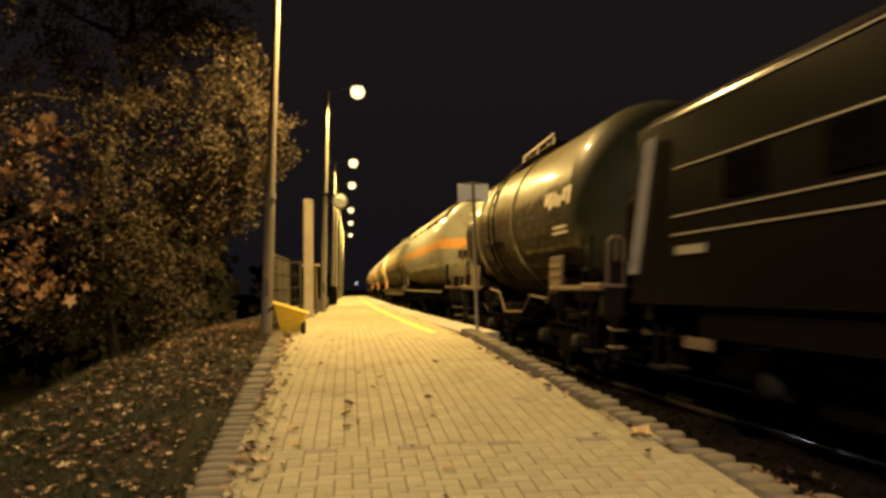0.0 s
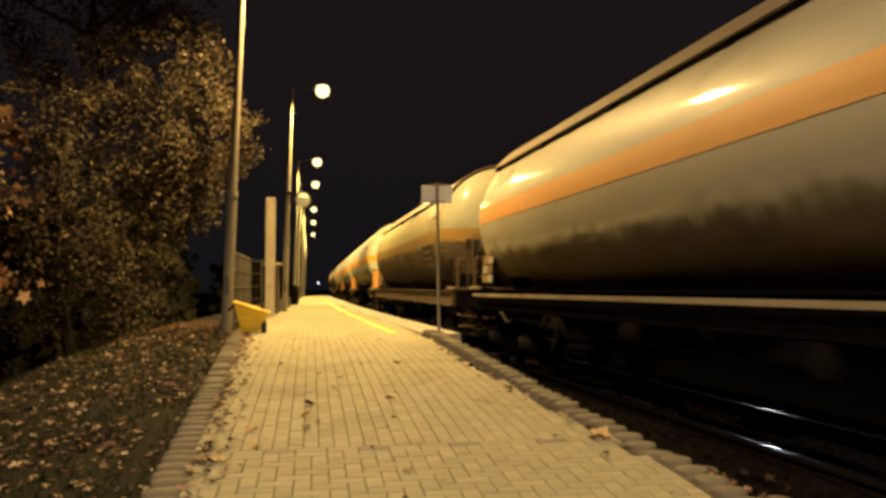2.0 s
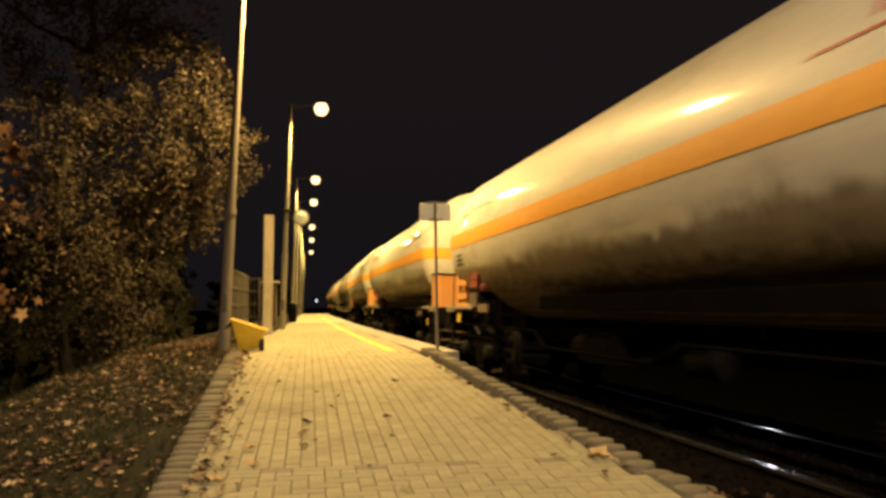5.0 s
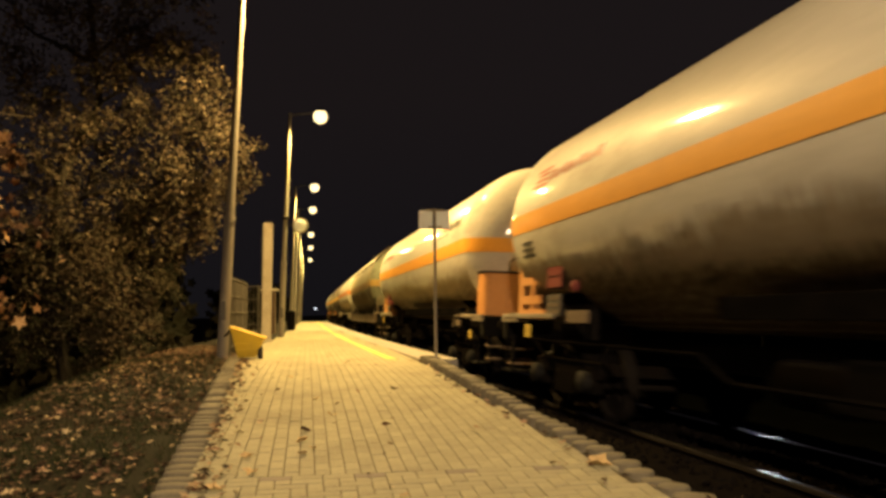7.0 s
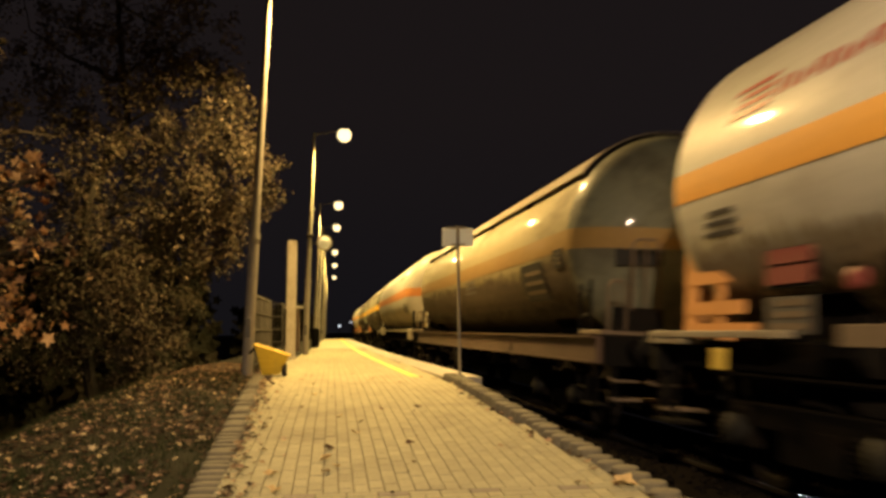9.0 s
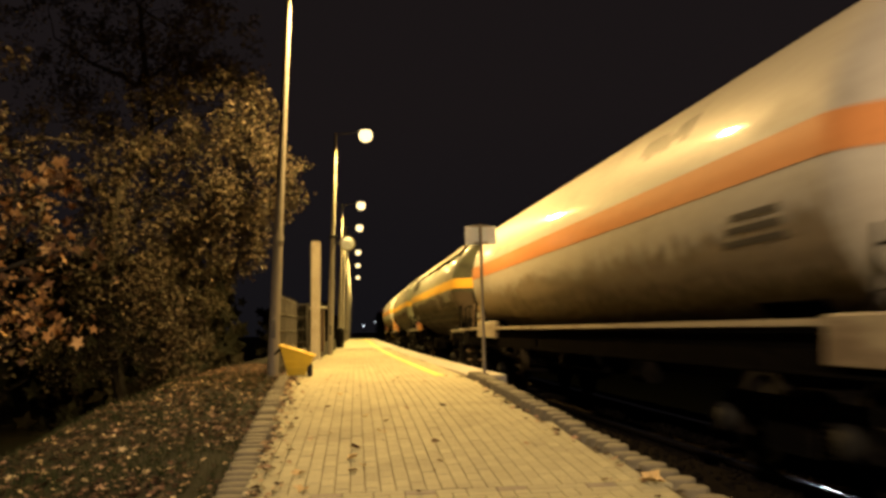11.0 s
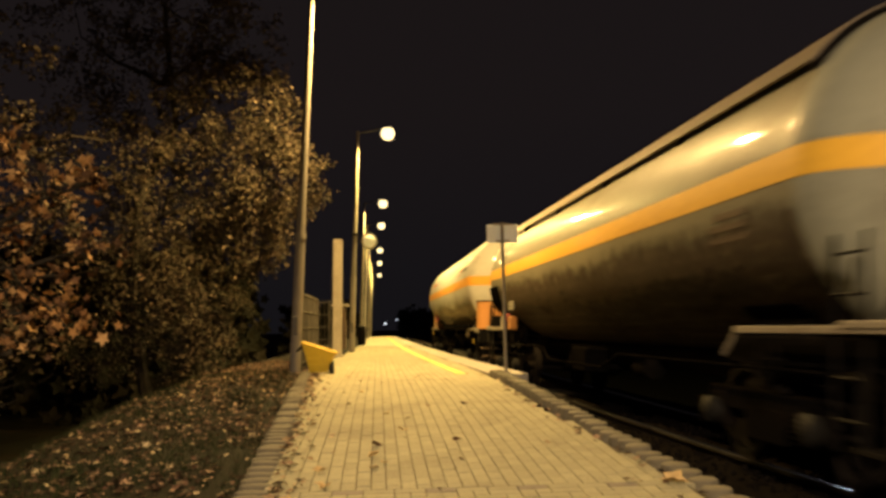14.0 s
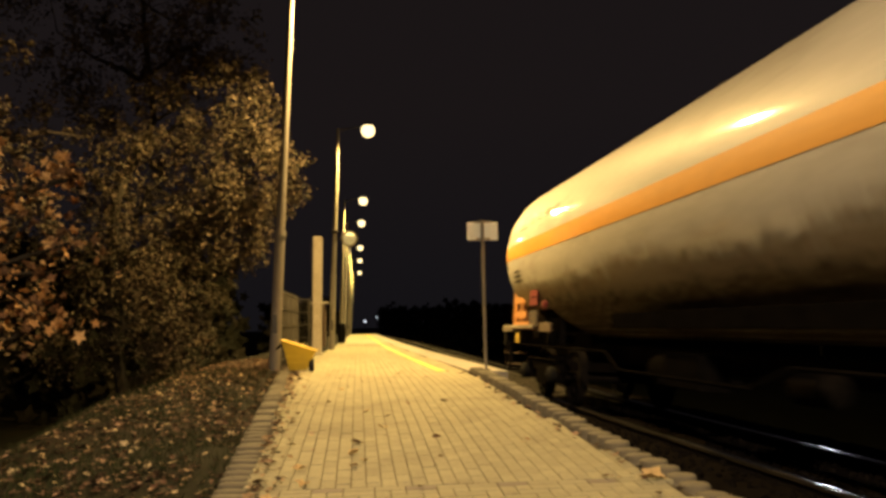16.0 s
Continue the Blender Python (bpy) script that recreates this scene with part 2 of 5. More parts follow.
def ground_z(x, y):
    zw = walk_z(y)
    if PLATFORM_START - 0.3 < y < PLATFORM_END + 1 and x > left_x(y) - 0.1:
        r = platform_edge(y) - 0.4
        inside = -0.32
    else:
        r = right_x(y) + 0.22
        inside = zw - 0.14
    l = left_x(y) - 0.16
    c = track_x(y)
    if x < l:
        d = l - x
        lump = 0.05 * noise.noise((x * 0.9, y * 0.9, 3)) + 0.025 * noise.noise((x * 4, y * 4, 7))
        if d < 0.25:
            return zw - 0.04 + lump * d / 0.25
        crest = 1.8 + 0.25 * noise.noise((0, y * 0.35, 5))
        if d < crest:
            return zw - 0.02 + lump + 0.06 * math.sin(d / crest * math.pi)
        return max(-3.2 + 0.2 * noise.noise((x * 0.1, y * 0.1, 1)), zw - 0.02 + lump - (d - crest) * 0.5)
    if x < r:
        return inside
    bed = -0.150 + 0.03 * noise.noise((x * 3, y * 3, 9))
    if x < c - 1.35:
        f = min(1.0, (x - r) / max(0.3, min(0.9, c - 1.35 - r)))
        return (inside if inside < -0.3 else zw - 0.08) * (1 - f) + bed * f
    if x < c + 2.0:
        return bed - 0.065 * (x - c)
    # drops steeply so that lamplit ground beyond stays out of sight
    return max(-4.0, bed - 0.13 - (x - c - 2.0) * 0.62) + 0.05 * noise.noise((x * 0.5, y * 0.5, 2))


def stations(spans):
    out = []
    for a, b, step in spans:
        out += list(np.arange(a, b, step))
    return out + [spans[-1][1]]


def build_ground():
    xs = stations([(-900, -100, 100), (-100, -20, 10), (-20, -8, 1.5), (-8, -3.4, 0.3), (-3.4, 8.0, 0.14), (8, 14, 0.6), (14, 60, 6), (60, 900, 105)])
    ys = stations([(-300, -40, 40), (-40, 0, 2), (0, 20, 0.2), (20, 40, 0.8), (40, 110, 3.5), (110, 200, 15), (200, 2000, 200)])
    vs = [(x, y, ground_z(x, y)) for y in ys for x in xs]
    n = len(xs)
    fs = [(j * n + i, j * n + i + 1, (j + 1) * n + i + 1, (j + 1) * n + i) for j in range(len(ys) - 1) for i in range(n - 1)]
    me = bpy.data.meshes.new("ground")
    me.from_pydata(vs, [], fs)
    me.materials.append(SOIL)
    me.materials.append(BALLAST)
    me.materials.append(UNLIT_LAND)
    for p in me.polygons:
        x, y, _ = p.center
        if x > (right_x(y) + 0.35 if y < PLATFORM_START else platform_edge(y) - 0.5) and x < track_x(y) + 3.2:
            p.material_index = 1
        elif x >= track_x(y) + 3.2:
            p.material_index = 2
        p.use_smooth = True
    return tagged(new("ground", me), "grassy embankment and dark track bed strewn with leaves", "ground", kind="structure")


def swept(y0, y1, step, section):
    """Sweeps a section, a function of y that gives (x, z) points, along the walk."""
    m = Mesh()
    ys = stations([(y0, y1, step)])
    rows = [[(x, y, z) for x, z in section(y)] for y in ys]
    k = len(rows[0])
    vs = [p for r in rows for p in r]
    fs = [(j * k + i, j * k + (i + 1) % k, (j + 1) * k + (i + 1) % k, (j + 1) * k + i) for j in range(len(rows) - 1) for i in range(k)]
    fs += [tuple(range(k)), tuple(range((len(rows) - 1) * k, len(rows) * k))]
    return m.add(vs, fs)


def build_platform():
    # the bed under the pavers of the ramp, seen in the joints
    bed = swept(-14, PLATFORM_START + 0.1, 0.5, lambda y: [(left_x(y), walk_z(y) - 0.012), (right_x(y), walk_z(y) - 0.012), (right_x(y), walk_z(y) - 0.4), (left_x(y), walk_z(y) - 0.4)])
    solo("pavement", bed, JOINT, "sand bed in the joints of the paved ramp", "pavement", kind="structure")
    # the raised platform with its front wall
    def body(y):
        e, l, z = platform_edge(y), left_x(y), walk_z(y) - 0.012
        return [(l, z), (e - 0.55, z), (e - 0.55, -0.5), (l, -0.5)]
    p = solo("platform", swept(PLATFORM_START, PLATFORM_END, 1.0, body), JOINT, "long low station platform paved in concrete", "platform", kind="structure")
    y = PLATFORM_START
    k = 0
    while y < PLATFORM_END:
        ln = 1.0 if y < 60 else 4.0
        slab = swept(y + 0.006, min(y + ln, PLATFORM_END) - 0.006, ln, lambda q: [(platform_edge(q) - 0.55, walk_z(q)), (platform_edge(q) + 0.02, walk_z(q)),
                     (platform_edge(q) + 0.02, walk_z(q) - 0.14), (platform_edge(q) - 0.55, walk_z(q) - 0.14)])
        part("edge_slab", slab, SLAB, p)
        y += ln
    wall = swept(PLATFORM_START + 0.1, PLATFORM_END, 2.0, lambda q: [(platform_edge(q) - 0.5, walk_z(q) - 0.143), (platform_edge(q) - 0.12, walk_z(q) - 0.143), (platform_edge(q) - 0.12, -0.5), (platform_edge(q) - 0.5, -0.5)])
    part("platform_wall", wall, SLAB, p)
    line = swept(14.0, PLATFORM_END - 3, 1.0, lambda q: [(platform_edge(q) - 1.12, walk_z(q) + 0.004), (platform_edge(q) - 0.95, walk_z(q) + 0.004), (platform_edge(q) - 0.95, walk_z(q) - 0.004), (platform_edge(q) - 1.12, walk_z(q) - 0.004)])
    part("safety_line", line, YELLOW, p, "worn yellow safety line")
    return p


def build_palisades():
    prof = [(0.098, -0.45), (0.100, -0.016), (0.096, -0.003), (0.086, 0.002)]
    me = Mesh().lathe(prof, n=14).data("palisade", PALISADE, True)
    slim = Mesh().lathe(prof, n=14)
    slim.v = [(x * 1.10, y * 0.70, z) for x, y, z in slim.v]
    slim = slim.data("palisade", PALISADE, True)
    for name, fx, dx, rise, y0, y1, lab in (("palisade_edging", right_x, 0.13, 0.10, -6.95, PLATFORM_START - 0.05, "row of round grey concrete palisades beside the track"),
                                            ("palisade_edging", left_x, -0.115, 0.014, -6.95, 15.8, "row of round concrete palisades along the grass")):
        edge = thing(name, lab, "edging", group="palisade edgings", kind="structure")
        y = y0
        while y < y1:
            j = 0.012
            part("palisade", slim if fx is left_x else me, PALISADE, edge, at=pose(fx(y) + dx + random.uniform(-j, j), y, walk_z(y) + (rise if fx is left_x else float(np.interp(y, (5.0, 6.5, 9), (0.0, 0.035, rise * 0.75)))) + random.uniform(-0.010, 0.010), random.uniform(-2, 2), random.uniform(-2, 2), random.uniform(-5, 5)))
            y += 0.165 if fx is left_x else 0.198


def paver_mesh(sx, sy, mat, name):
    m = Mesh()
    g, c, h = 0.006, 0.007, 0.06
    hx, hy = sx / 2 - g / 2, sy / 2 - g / 2
    vs = [(a * hx, b * hy, -h) for a, b in ((-1, -1), (1, -1), (1, 1), (-1, 1))]
    vs += [(a * hx, b * hy, -c * 0.6) for a, b in ((-1, -1), (1, -1), (1, 1), (-1, 1))]
    vs += [(a * (hx - c), b * (hy - c), 0) for a, b in ((-1, -1), (1, -1), (1, 1), (-1, 1))]
    fs = [(i, (i + 1) % 4, 4 + (i + 1) % 4, 4 + i) for i in range(4)] + [(4 + i, 4 + (i + 1) % 4, 8 + (i + 1) % 4, 8 + i) for i in range(4)] + [(8, 9, 10, 11)]
    return m.add(vs, fs)


BORDER_Y = 5.46


def build_paving():
    """Herringbone near the camera, a border course of darker pavers, then straight courses up to the platform."""
    near = thing("paving", "herringbone of worn concrete pavers on the ramp", "paving", kind="structure")
    across = paver_mesh(0.2, 0.1, PAVER, "paver").data("paver", PAVER)
    along = paver_mesh(0.1, 0.2, PAVER, "paver").data("paver", PAVER)
    dark = paver_mesh(0.2, 0.1, PAVER_DARK, "paver").data("paver", PAVER_DARK)
    far = Mesh()
    far_across, far_along = paver_mesh(0.2, 0.1, PAVER_FAR, ""), paver_mesh(0.1, 0.2, PAVER_FAR, "")

    def tilt(y):
        return math.degrees(math.atan2(walk_z(y + 0.1) - walk_z(y - 0.1), 0.2))

    def lay(x, y, me, joined, single):
        lo, hi = left_x(y), right_x(y)
        if x < lo or x > hi:
            return
        if y < PLATFORM_START:
            pass
        elif x > platform_edge(y) - 0.58:
            return
        m = pose(x, y, walk_z(y) + random.uniform(-0.002, 0.002), tilt(y) + random.uniform(-0.5, 0.5), random.uniform(-0.5, 0.5), random.uniform(-0.4, 0.4))
        if single:
            part("paver", me, PAVER, near, at=m)
        else:
            far.add([m @ Vector(v) for v in joined.v], joined.f)
    cut = paver_mesh(0.1, 0.1, PAVER, "paver").data("paver", PAVER)
    far_cut = paver_mesh(0.1, 0.1, PAVER_FAR, "")

    def inside(x, y):
        return -7.0 < y < BORDER_Y and left_x(y) + 0.01 < x < right_x(y) - 0.01
    # herringbone: L-shaped pairs in a diagonal lattice, cut where they meet the border
    u = 0.1
    for i in range(-75, 75):
        for j in range(-75, 75):
            # one flat and one upright paver for each lattice cell
            x0 = (i * 1 + j * 2) * u
            y0 = (i * 1 - j * 2) * u
            for dx, dy, ex, ey, me, joined in ((1.0, 0.5, 0.5, 0, across, far_across), (2.5, 0.0, 0, 0.5, along, far_along)):
                x, y = 0.6 + x0 + dx * u, BORDER_Y - 1.0 + y0 + dy * u
                a, b = (x - ex * u, y - ey * u), (x + ex * u, y + ey * u)
                if inside(*a) and inside(*b):
                    lay(x, y, me, joined, y > 4.05)
                elif inside(*a):
                    lay(*a, cut, far_cut, a[1] > 4.05)
                elif inside(*b):
                    lay(*b, cut, far_cut, b[1] > 4.05)
    x = -1.0
    k = 0
    while x < 2.2:
        lay(x, BORDER_Y + 0.05, dark if k % 3 == 1 else across, far_across, True)
        x += 0.2
        k += 1
    y, k = BORDER_Y + 0.2, 0
    for q in range(17):
        lay(-1.3 + 0.2 * q, BORDER_Y + 0.15, cut, far_cut, False)
    while y < 40:
        x = -1.4
        while x < 3.0:
            lay(x, y + (0.1 if int(round((x + 1.4) / 0.1)) % 2 else 0.0), along, far_along, False)
            x += 0.1
        y += 0.2
        k += 1
    ob = part("paver_courses", far, PAVER_FAR, near)
    ob["kind"] = "stuff"
    top = swept(40, PLATFORM_END, 2.0, lambda q: [(left_x(q), walk_z(q) - 0.002), (platform_edge(q) - 0.56, walk_z(q) - 0.002), (platform_edge(q) - 0.56, walk_z(q) - 0.010), (left_x(q), walk_z(q) - 0.010)])
    part("far_paving", top, PAVER_FAR, near)


def cant(y):
    """The near rail of the curve lies higher; the straight is level."""
    return float(np.interp(y, (14, 36), (0.105, 0.0)))


def rail_z(y):
    """Height of the line, raised towards the platform to fit the camera's view."""
    return float(np.interp(y, (12, 36), (0.0, 0.10)))


def build_track():
    section = [(-0.036, 0), (0.036, 0), (0.036, -0.035), (0.010, -0.05), (0.010, -0.13), (0.07, -0.15), (0.07, -0.165), (-0.07, -0.165), (-0.07, -0.15), (-0.010, -0.13), (-0.010, -0.05), (-0.036, -0.035)]
    for side in (-1, 1):
        def dz(y):
            return rail_z(y) - (0.0 if side < 0 else cant(y))
        me = swept(-60, 260, 2.0, lambda y: [(track_x(y) + side * 0.7525 + px, pz + dz(y) - 0.002) for px, pz in section])
        rail = solo("rail", me, RAIL, "rusty steel rail with a polished head", "rail", group="rails", kind="structure")
        top = swept(-60, 260, 2.0, lambda y: [(track_x(y) + side * 0.7525 + px, pz + dz(y)) for px, pz in ((-0.028, 0.001), (0.028, 0.001), (0.028, -0.004), (-0.028, -0.004))])
        part("rail_head", top, RAIL_TOP, rail, "polished running surface")
    me = Mesh().box(0, 0, 0, 2.5, 0.26, 0.16, c=0.02).data("sleeper", SLEEPER)
    bed = thing("sleepers", "concrete sleepers half sunk in near-black ballast", "sleepers", kind="structure")
    y = -12.0
    while y < 45:
        part("sleeper", me, SLEEPER, bed, at=pose(track_x(y), y, rail_z(y) - 0.205 - cant(y) / 2, 0, math.degrees(cant(y) / 1.505), 0))
        y += 0.62


build_ground()
build_platform()
build_palisades()
build_track()
build_paving()


# ---- lamps, posts and signs ----
def street_lamp(px, py, hx):
    base = walk_z(py) - 0.05
    la = thing("street_lamp", "tall grey steel lamp post with a lit sodium lantern", "street lamp", group="platform lamps", at=pose(px, py, base))
    h = LAMP_Z - base
    lean = 0.36 if py < 20 else 0.28
    pole = Mesh().rod((0, 0, 0), (lean * 0.3, 0, 2.6), 0.105, 16, 0.095)
    pole.rod((lean * 0.3, 0, 2.6), (lean, 0, h + 0.05), 0.085, 16, 0.045)
    part("pole", pole, POLE, la, smooth=True)
    part("collar", Mesh().rod((lean * 0.3, 0, 2.55), (lean * 0.3, 0, 2.66), 0.108, 16), POLE, la, smooth=True)
    part("inspection_door", Mesh().box(0.02, -0.10, 0.9, 0.09, 0.02, 0.35, c=0.008), HOUSING, la)
    arm_end = hx - px
    part("arm", Mesh().pipe([(lean, 0, h - 0.02), (lean + 0.25, 0, h + 0.03), (arm_end, 0, h + 0.16)], 0.020, 10), HOUSING, la, smooth=True)
    head = part("lantern", Mesh().lathe([(0.19, 0.15), (0.17, 0.22), (0.08, 0.27), (0.02, 0.28)], n=20, at=(arm_end, 0, h)), HOUSING, la, smooth=True)
    # larger than the real lens: glare round the lamp is put into its shape
    lens = Mesh().lathe([(0.02, -0.27), (0.11, -0.25), (0.20, -0.18), (0.245, -0.07), (0.245, 0.02), (0.21, 0.11), (0.18, 0.16)], n=24, at=(arm_end, 0, h))
    part("lens", lens, LENS, head, "glowing yellow globe, enlarged to stand in for glare", smooth=True)
    return la


for row in LAMPS:
    street_lamp(*row)


def name_sign():
    s = thing("platform_sign", "blank white double sign on a thin grey post", "sign", at=pose(2.17, 14.2, 0.55))
    part("post", Mesh().rod((0, 0, -0.02), (-0.01, 0, 2.56), 0.027, 12), POLE, s, smooth=True)
    for k, x in enumerate((-0.145, 0.128)):
        part("sign_plate", Mesh().box(x, 0.03, 2.37, 0.262, 0.012, 0.31, pose(0, 0, 0, 0, 0, 6 - 12 * k), 0.004), SIGN_WHITE, s)
    part("top_bracket", Mesh().box(0, 0.018, 2.535, 0.30, 0.02, 0.03), POLE, s)
    part("lower_bracket", Mesh().box(0, 0.018, 2.24, 0.24, 0.02, 0.025), POLE, s)
    part("foot_plate", Mesh().box(0, 0, 0.006, 0.16, 0.16, 0.016, c=0.005), POLE, s)


def grit_cart():
    """A yellow plastic tub on a small black wheel, tipped forward beside the lamp post."""
    c = thing("grit_cart", "yellow plastic tub cart tipped forward on a black wheel", "cart", at=pose(-1.02, 15.2, 0.55))
    lo = [(-0.17, -0.20), (0.13, -0.20), (0.13, 0.20), (-0.17, 0.20)]
    hi = [(-0.30, -0.30), (0.28, -0.30), (0.28, 0.30), (-0.30, 0.30)]
    zs = [0.56, 0.36, 0.36, 0.56]
    v = [(x, y, 0.03) for x, y in lo] + [(x, y, z) for (x, y), z in zip(hi, zs)]
    v += [(x * 0.93, y * 0.92, z) for (x, y), z in zip(hi, zs)] + [(x * 0.9, y * 0.9, 0.07) for x, y in lo]
    f = [(0, 1, 2, 3), (12, 13, 14, 15)]
    for a, b in ((0, 4), (4, 8), (8, 12)):
        f += [(a + i, a + (i + 1) % 4, b + (i + 1) % 4, b + i) for i in range(4)]
    m = Mesh().add(v, f)
    part("tub", m, BIN_YELLOW, c)
    rim = [(x * 1.03, y * 1.03, z - 0.01) for (x, y), z in zip(hi, zs)]
    part("rim", Mesh().pipe(rim + rim[:1], 0.022, 8), BIN_YELLOW, c, smooth=True)
    for z in (0.16, 0.27):
        k = (z - 0.03) / 0.45
        ring = [(a[0] * (1 - k) + b[0] * k, a[1] * (1 - k) + b[1] * k - 0.004, z) for a, b in zip(lo, hi)]
        part("rib", Mesh().pipe(ring[:2], 0.010, 6), BIN_YELLOW, c)
    part("wheel", Mesh().lathe([(0.03, -0.04), (0.10, -0.04), (0.115, -0.02), (0.115, 0.02), (0.10, 0.04), (0.03, 0.04)], axis="x", n=20, at=(0.21, -0.16, 0.115)), BLACK_RUBBER, c, "black rubber wheel", smooth=True)
    part("wheel_bracket", Mesh().box(0.16, -0.16, 0.15, 0.10, 0.05, 0.16, c=0.01), BLACK_RUBBER, c)
    part("handle", Mesh().pipe([(-0.30, -0.2, 0.50), (-0.40, -0.2, 0.40), (-0.41, 0.2, 0.40), (-0.30, 0.2, 0.50)], 0.016, 8), DARK_METAL, c, smooth=True)


def tall_post():
    p = thing("concrete_post", "tall square weathered concrete post beside the platform", "post", at=pose(-1.16, 24.4, 0.45, 0, 0.7, 0))
    part("shaft", Mesh().box(0, 0, 1.75, 0.27, 0.24, 3.5, c=0.03), POST, p)
    part("foot", Mesh().box(0, 0, 0.08, 0.36, 0.34, 0.18, c=0.03), POST, p)


def fence(x0, y0, x1, y1, height, label):
    f = thing("wire_fence", label, "fence", group="fences beside the platform")
    a, b = Vector((x0, y0, 0)), Vector((x1, y1, 0))
    ln = (b - a).length
    count = max(2, int(ln / 1.3) + 1)
    for k in range(count):
        q = a.lerp(b, k / (count - 1))
        z = walk_z(q.y) - 0.05
        part("fence_post", Mesh().box(q.x, q.y, z + height / 2, 0.07, 0.07, height + 0.08, c=0.008), WIRE, f)
    for k in range(5):
        z = 0.12 + k * (height - 0.16) / 4
        part("rail_wire", Mesh().rod((x0, y0, walk_z(y0) + z), (x1, y1, walk_z(y1) + z), 0.014, 6), WIRE, f)
    n = int(ln / 0.10)
    rods = Mesh()
    for k in range(n):
        q = a.lerp(b, (k + 0.5) / n)
        rods.rod((q.x, q.y, walk_z(q.y) + 0.02), (q.x, q.y, walk_z(q.y) + height), 0.006, 5)
    ob = part("mesh_wire", rods, WIRE, f)
    ob["kind"] = "stuff"


def notice_cabinet():
    c = thing("notice_cabinet", "dark brown notice cabinet with a pale roof edge", "cabinet", at=pose(-1.30, 29.6, 0.50))
    part("body", Mesh().box(0, 0, 0.90, 0.42, 0.9, 1.45, c=0.02), P_CABINET, c)
    part("roof", Mesh().box(0.02, 0, 1.68, 0.60, 1.1, 0.07, c=0.02), SLAB, c)
    for y in (-0.38, 0.38):
        part("leg", Mesh().box(0, y, 0.1, 0.08, 0.08, 0.24), P_CABINET, c)
    for k in range(4):
        part("door_board", Mesh().box(0.0 - 0.15 + 0.10 * k, -0.455, 0.90, 0.085, 0.02, 1.30), P_CABINET, c)


def litter_bin():
    b = thing("litter_bin", "dark slatted litter bin beside a lamp post", "litter bin", at=pose(-0.80, 43.0, 0.55))
    part("drum", Mesh().lathe([(0.18, 0.05), (0.19, 0.9), (0.16, 0.9), (0.15, 0.1)], n=18), DARK_METAL, b, smooth=True)
    part("lid", Mesh().lathe([(0.20, 0.90), (0.205, 0.94), (0.12, 1.0), (0.02, 1.01)], n=18), DARK_METAL, b, smooth=True)
    for k in range(10):
        a = 2 * math.pi * k / 10
        part("slat", Mesh().box(0.195 * math.cos(a), 0.195 * math.sin(a), 0.47, 0.02, 0.07, 0.82, pose(0, 0, 0, 0, 0, math.degrees(a))), DARK_METAL, b)
    part("foot", Mesh().lathe([(0.16, 0), (0.16, 0.05)], n=18), DARK_METAL, b)


def round_mirror():
    m = thing("platform_mirror", "round pale platform mirror on a lamp post bracket", "mirror", at=pose(-0.245, 29.4, 4.42))
    part("dish", Mesh().lathe([(0.02, -0.05), (0.13, -0.045), (0.23, -0.02), (0.265, 0.0), (0.25, 0.03), (0.02, 0.05)], axis="y", n=28), SIGN_WHITE, m, smooth=True)
    part("rim", Mesh().lathe([(0.26, -0.02), (0.285, -0.02), (0.285, 0.025), (0.26, 0.025)], axis="y", n=28), POLE, m, smooth=True)
    part("bracket", Mesh().pipe([(0, 0.05, 0.0), (-0.2, 0.15, 0.0), (-0.48, 0.20, 0.02)], 0.022, 8), DARK_METAL, m)
    part("clamp", Mesh().box(-0.50, 0.20, 0.26, 0.26, 0.22, 0.10, c=0.02), DARK_METAL, m)


P_CABINET = material("brown_boards", (0.10, 0.065, 0.045), 0.7, grain=18, vary=0.25, stain=(0.05, 0.035, 0.025), stain_scale=3, bump=0.2, stretch=(1, 1, 0.2))
name_sign()
grit_cart()
tall_post()
fence(-1.53, 16.9, -1.48, 21.0, 1.55, "low grey wire mesh fence running along the platform")
fence(-2.05, 25.4, -1.42, 25.4, 1.65, "grey wire mesh fence running across the grass")
notice_cabinet()
litter_bin()
round_mirror()


# ---- trees, leaves and grass ----
def leaf_mesh(size, star=False):
    """One leaf, folded along its rib: (verts, faces)."""
    if star:
        v = [(0, 0, 0)]
        for k in range(10):
            a = 2 * math.pi * k / 10 - math.pi / 2
            r = size * (0.62 if k % 2 == 0 else 0.30) * (0.8 if k == 0 else 1)
            v.append((r * math.cos(a), r * math.sin(a), 0.12 * size * abs(math.cos(a))))
        return v, [(0, k, k % 10 + 1) for k in range(1, 11)]
    return [(0, -size / 2, 0), (size * 0.30, 0, size * 0.10), (0, size / 2, 0), (-size * 0.30, 0, size * 0.10)], [(0, 1, 2), (0, 2, 3)]


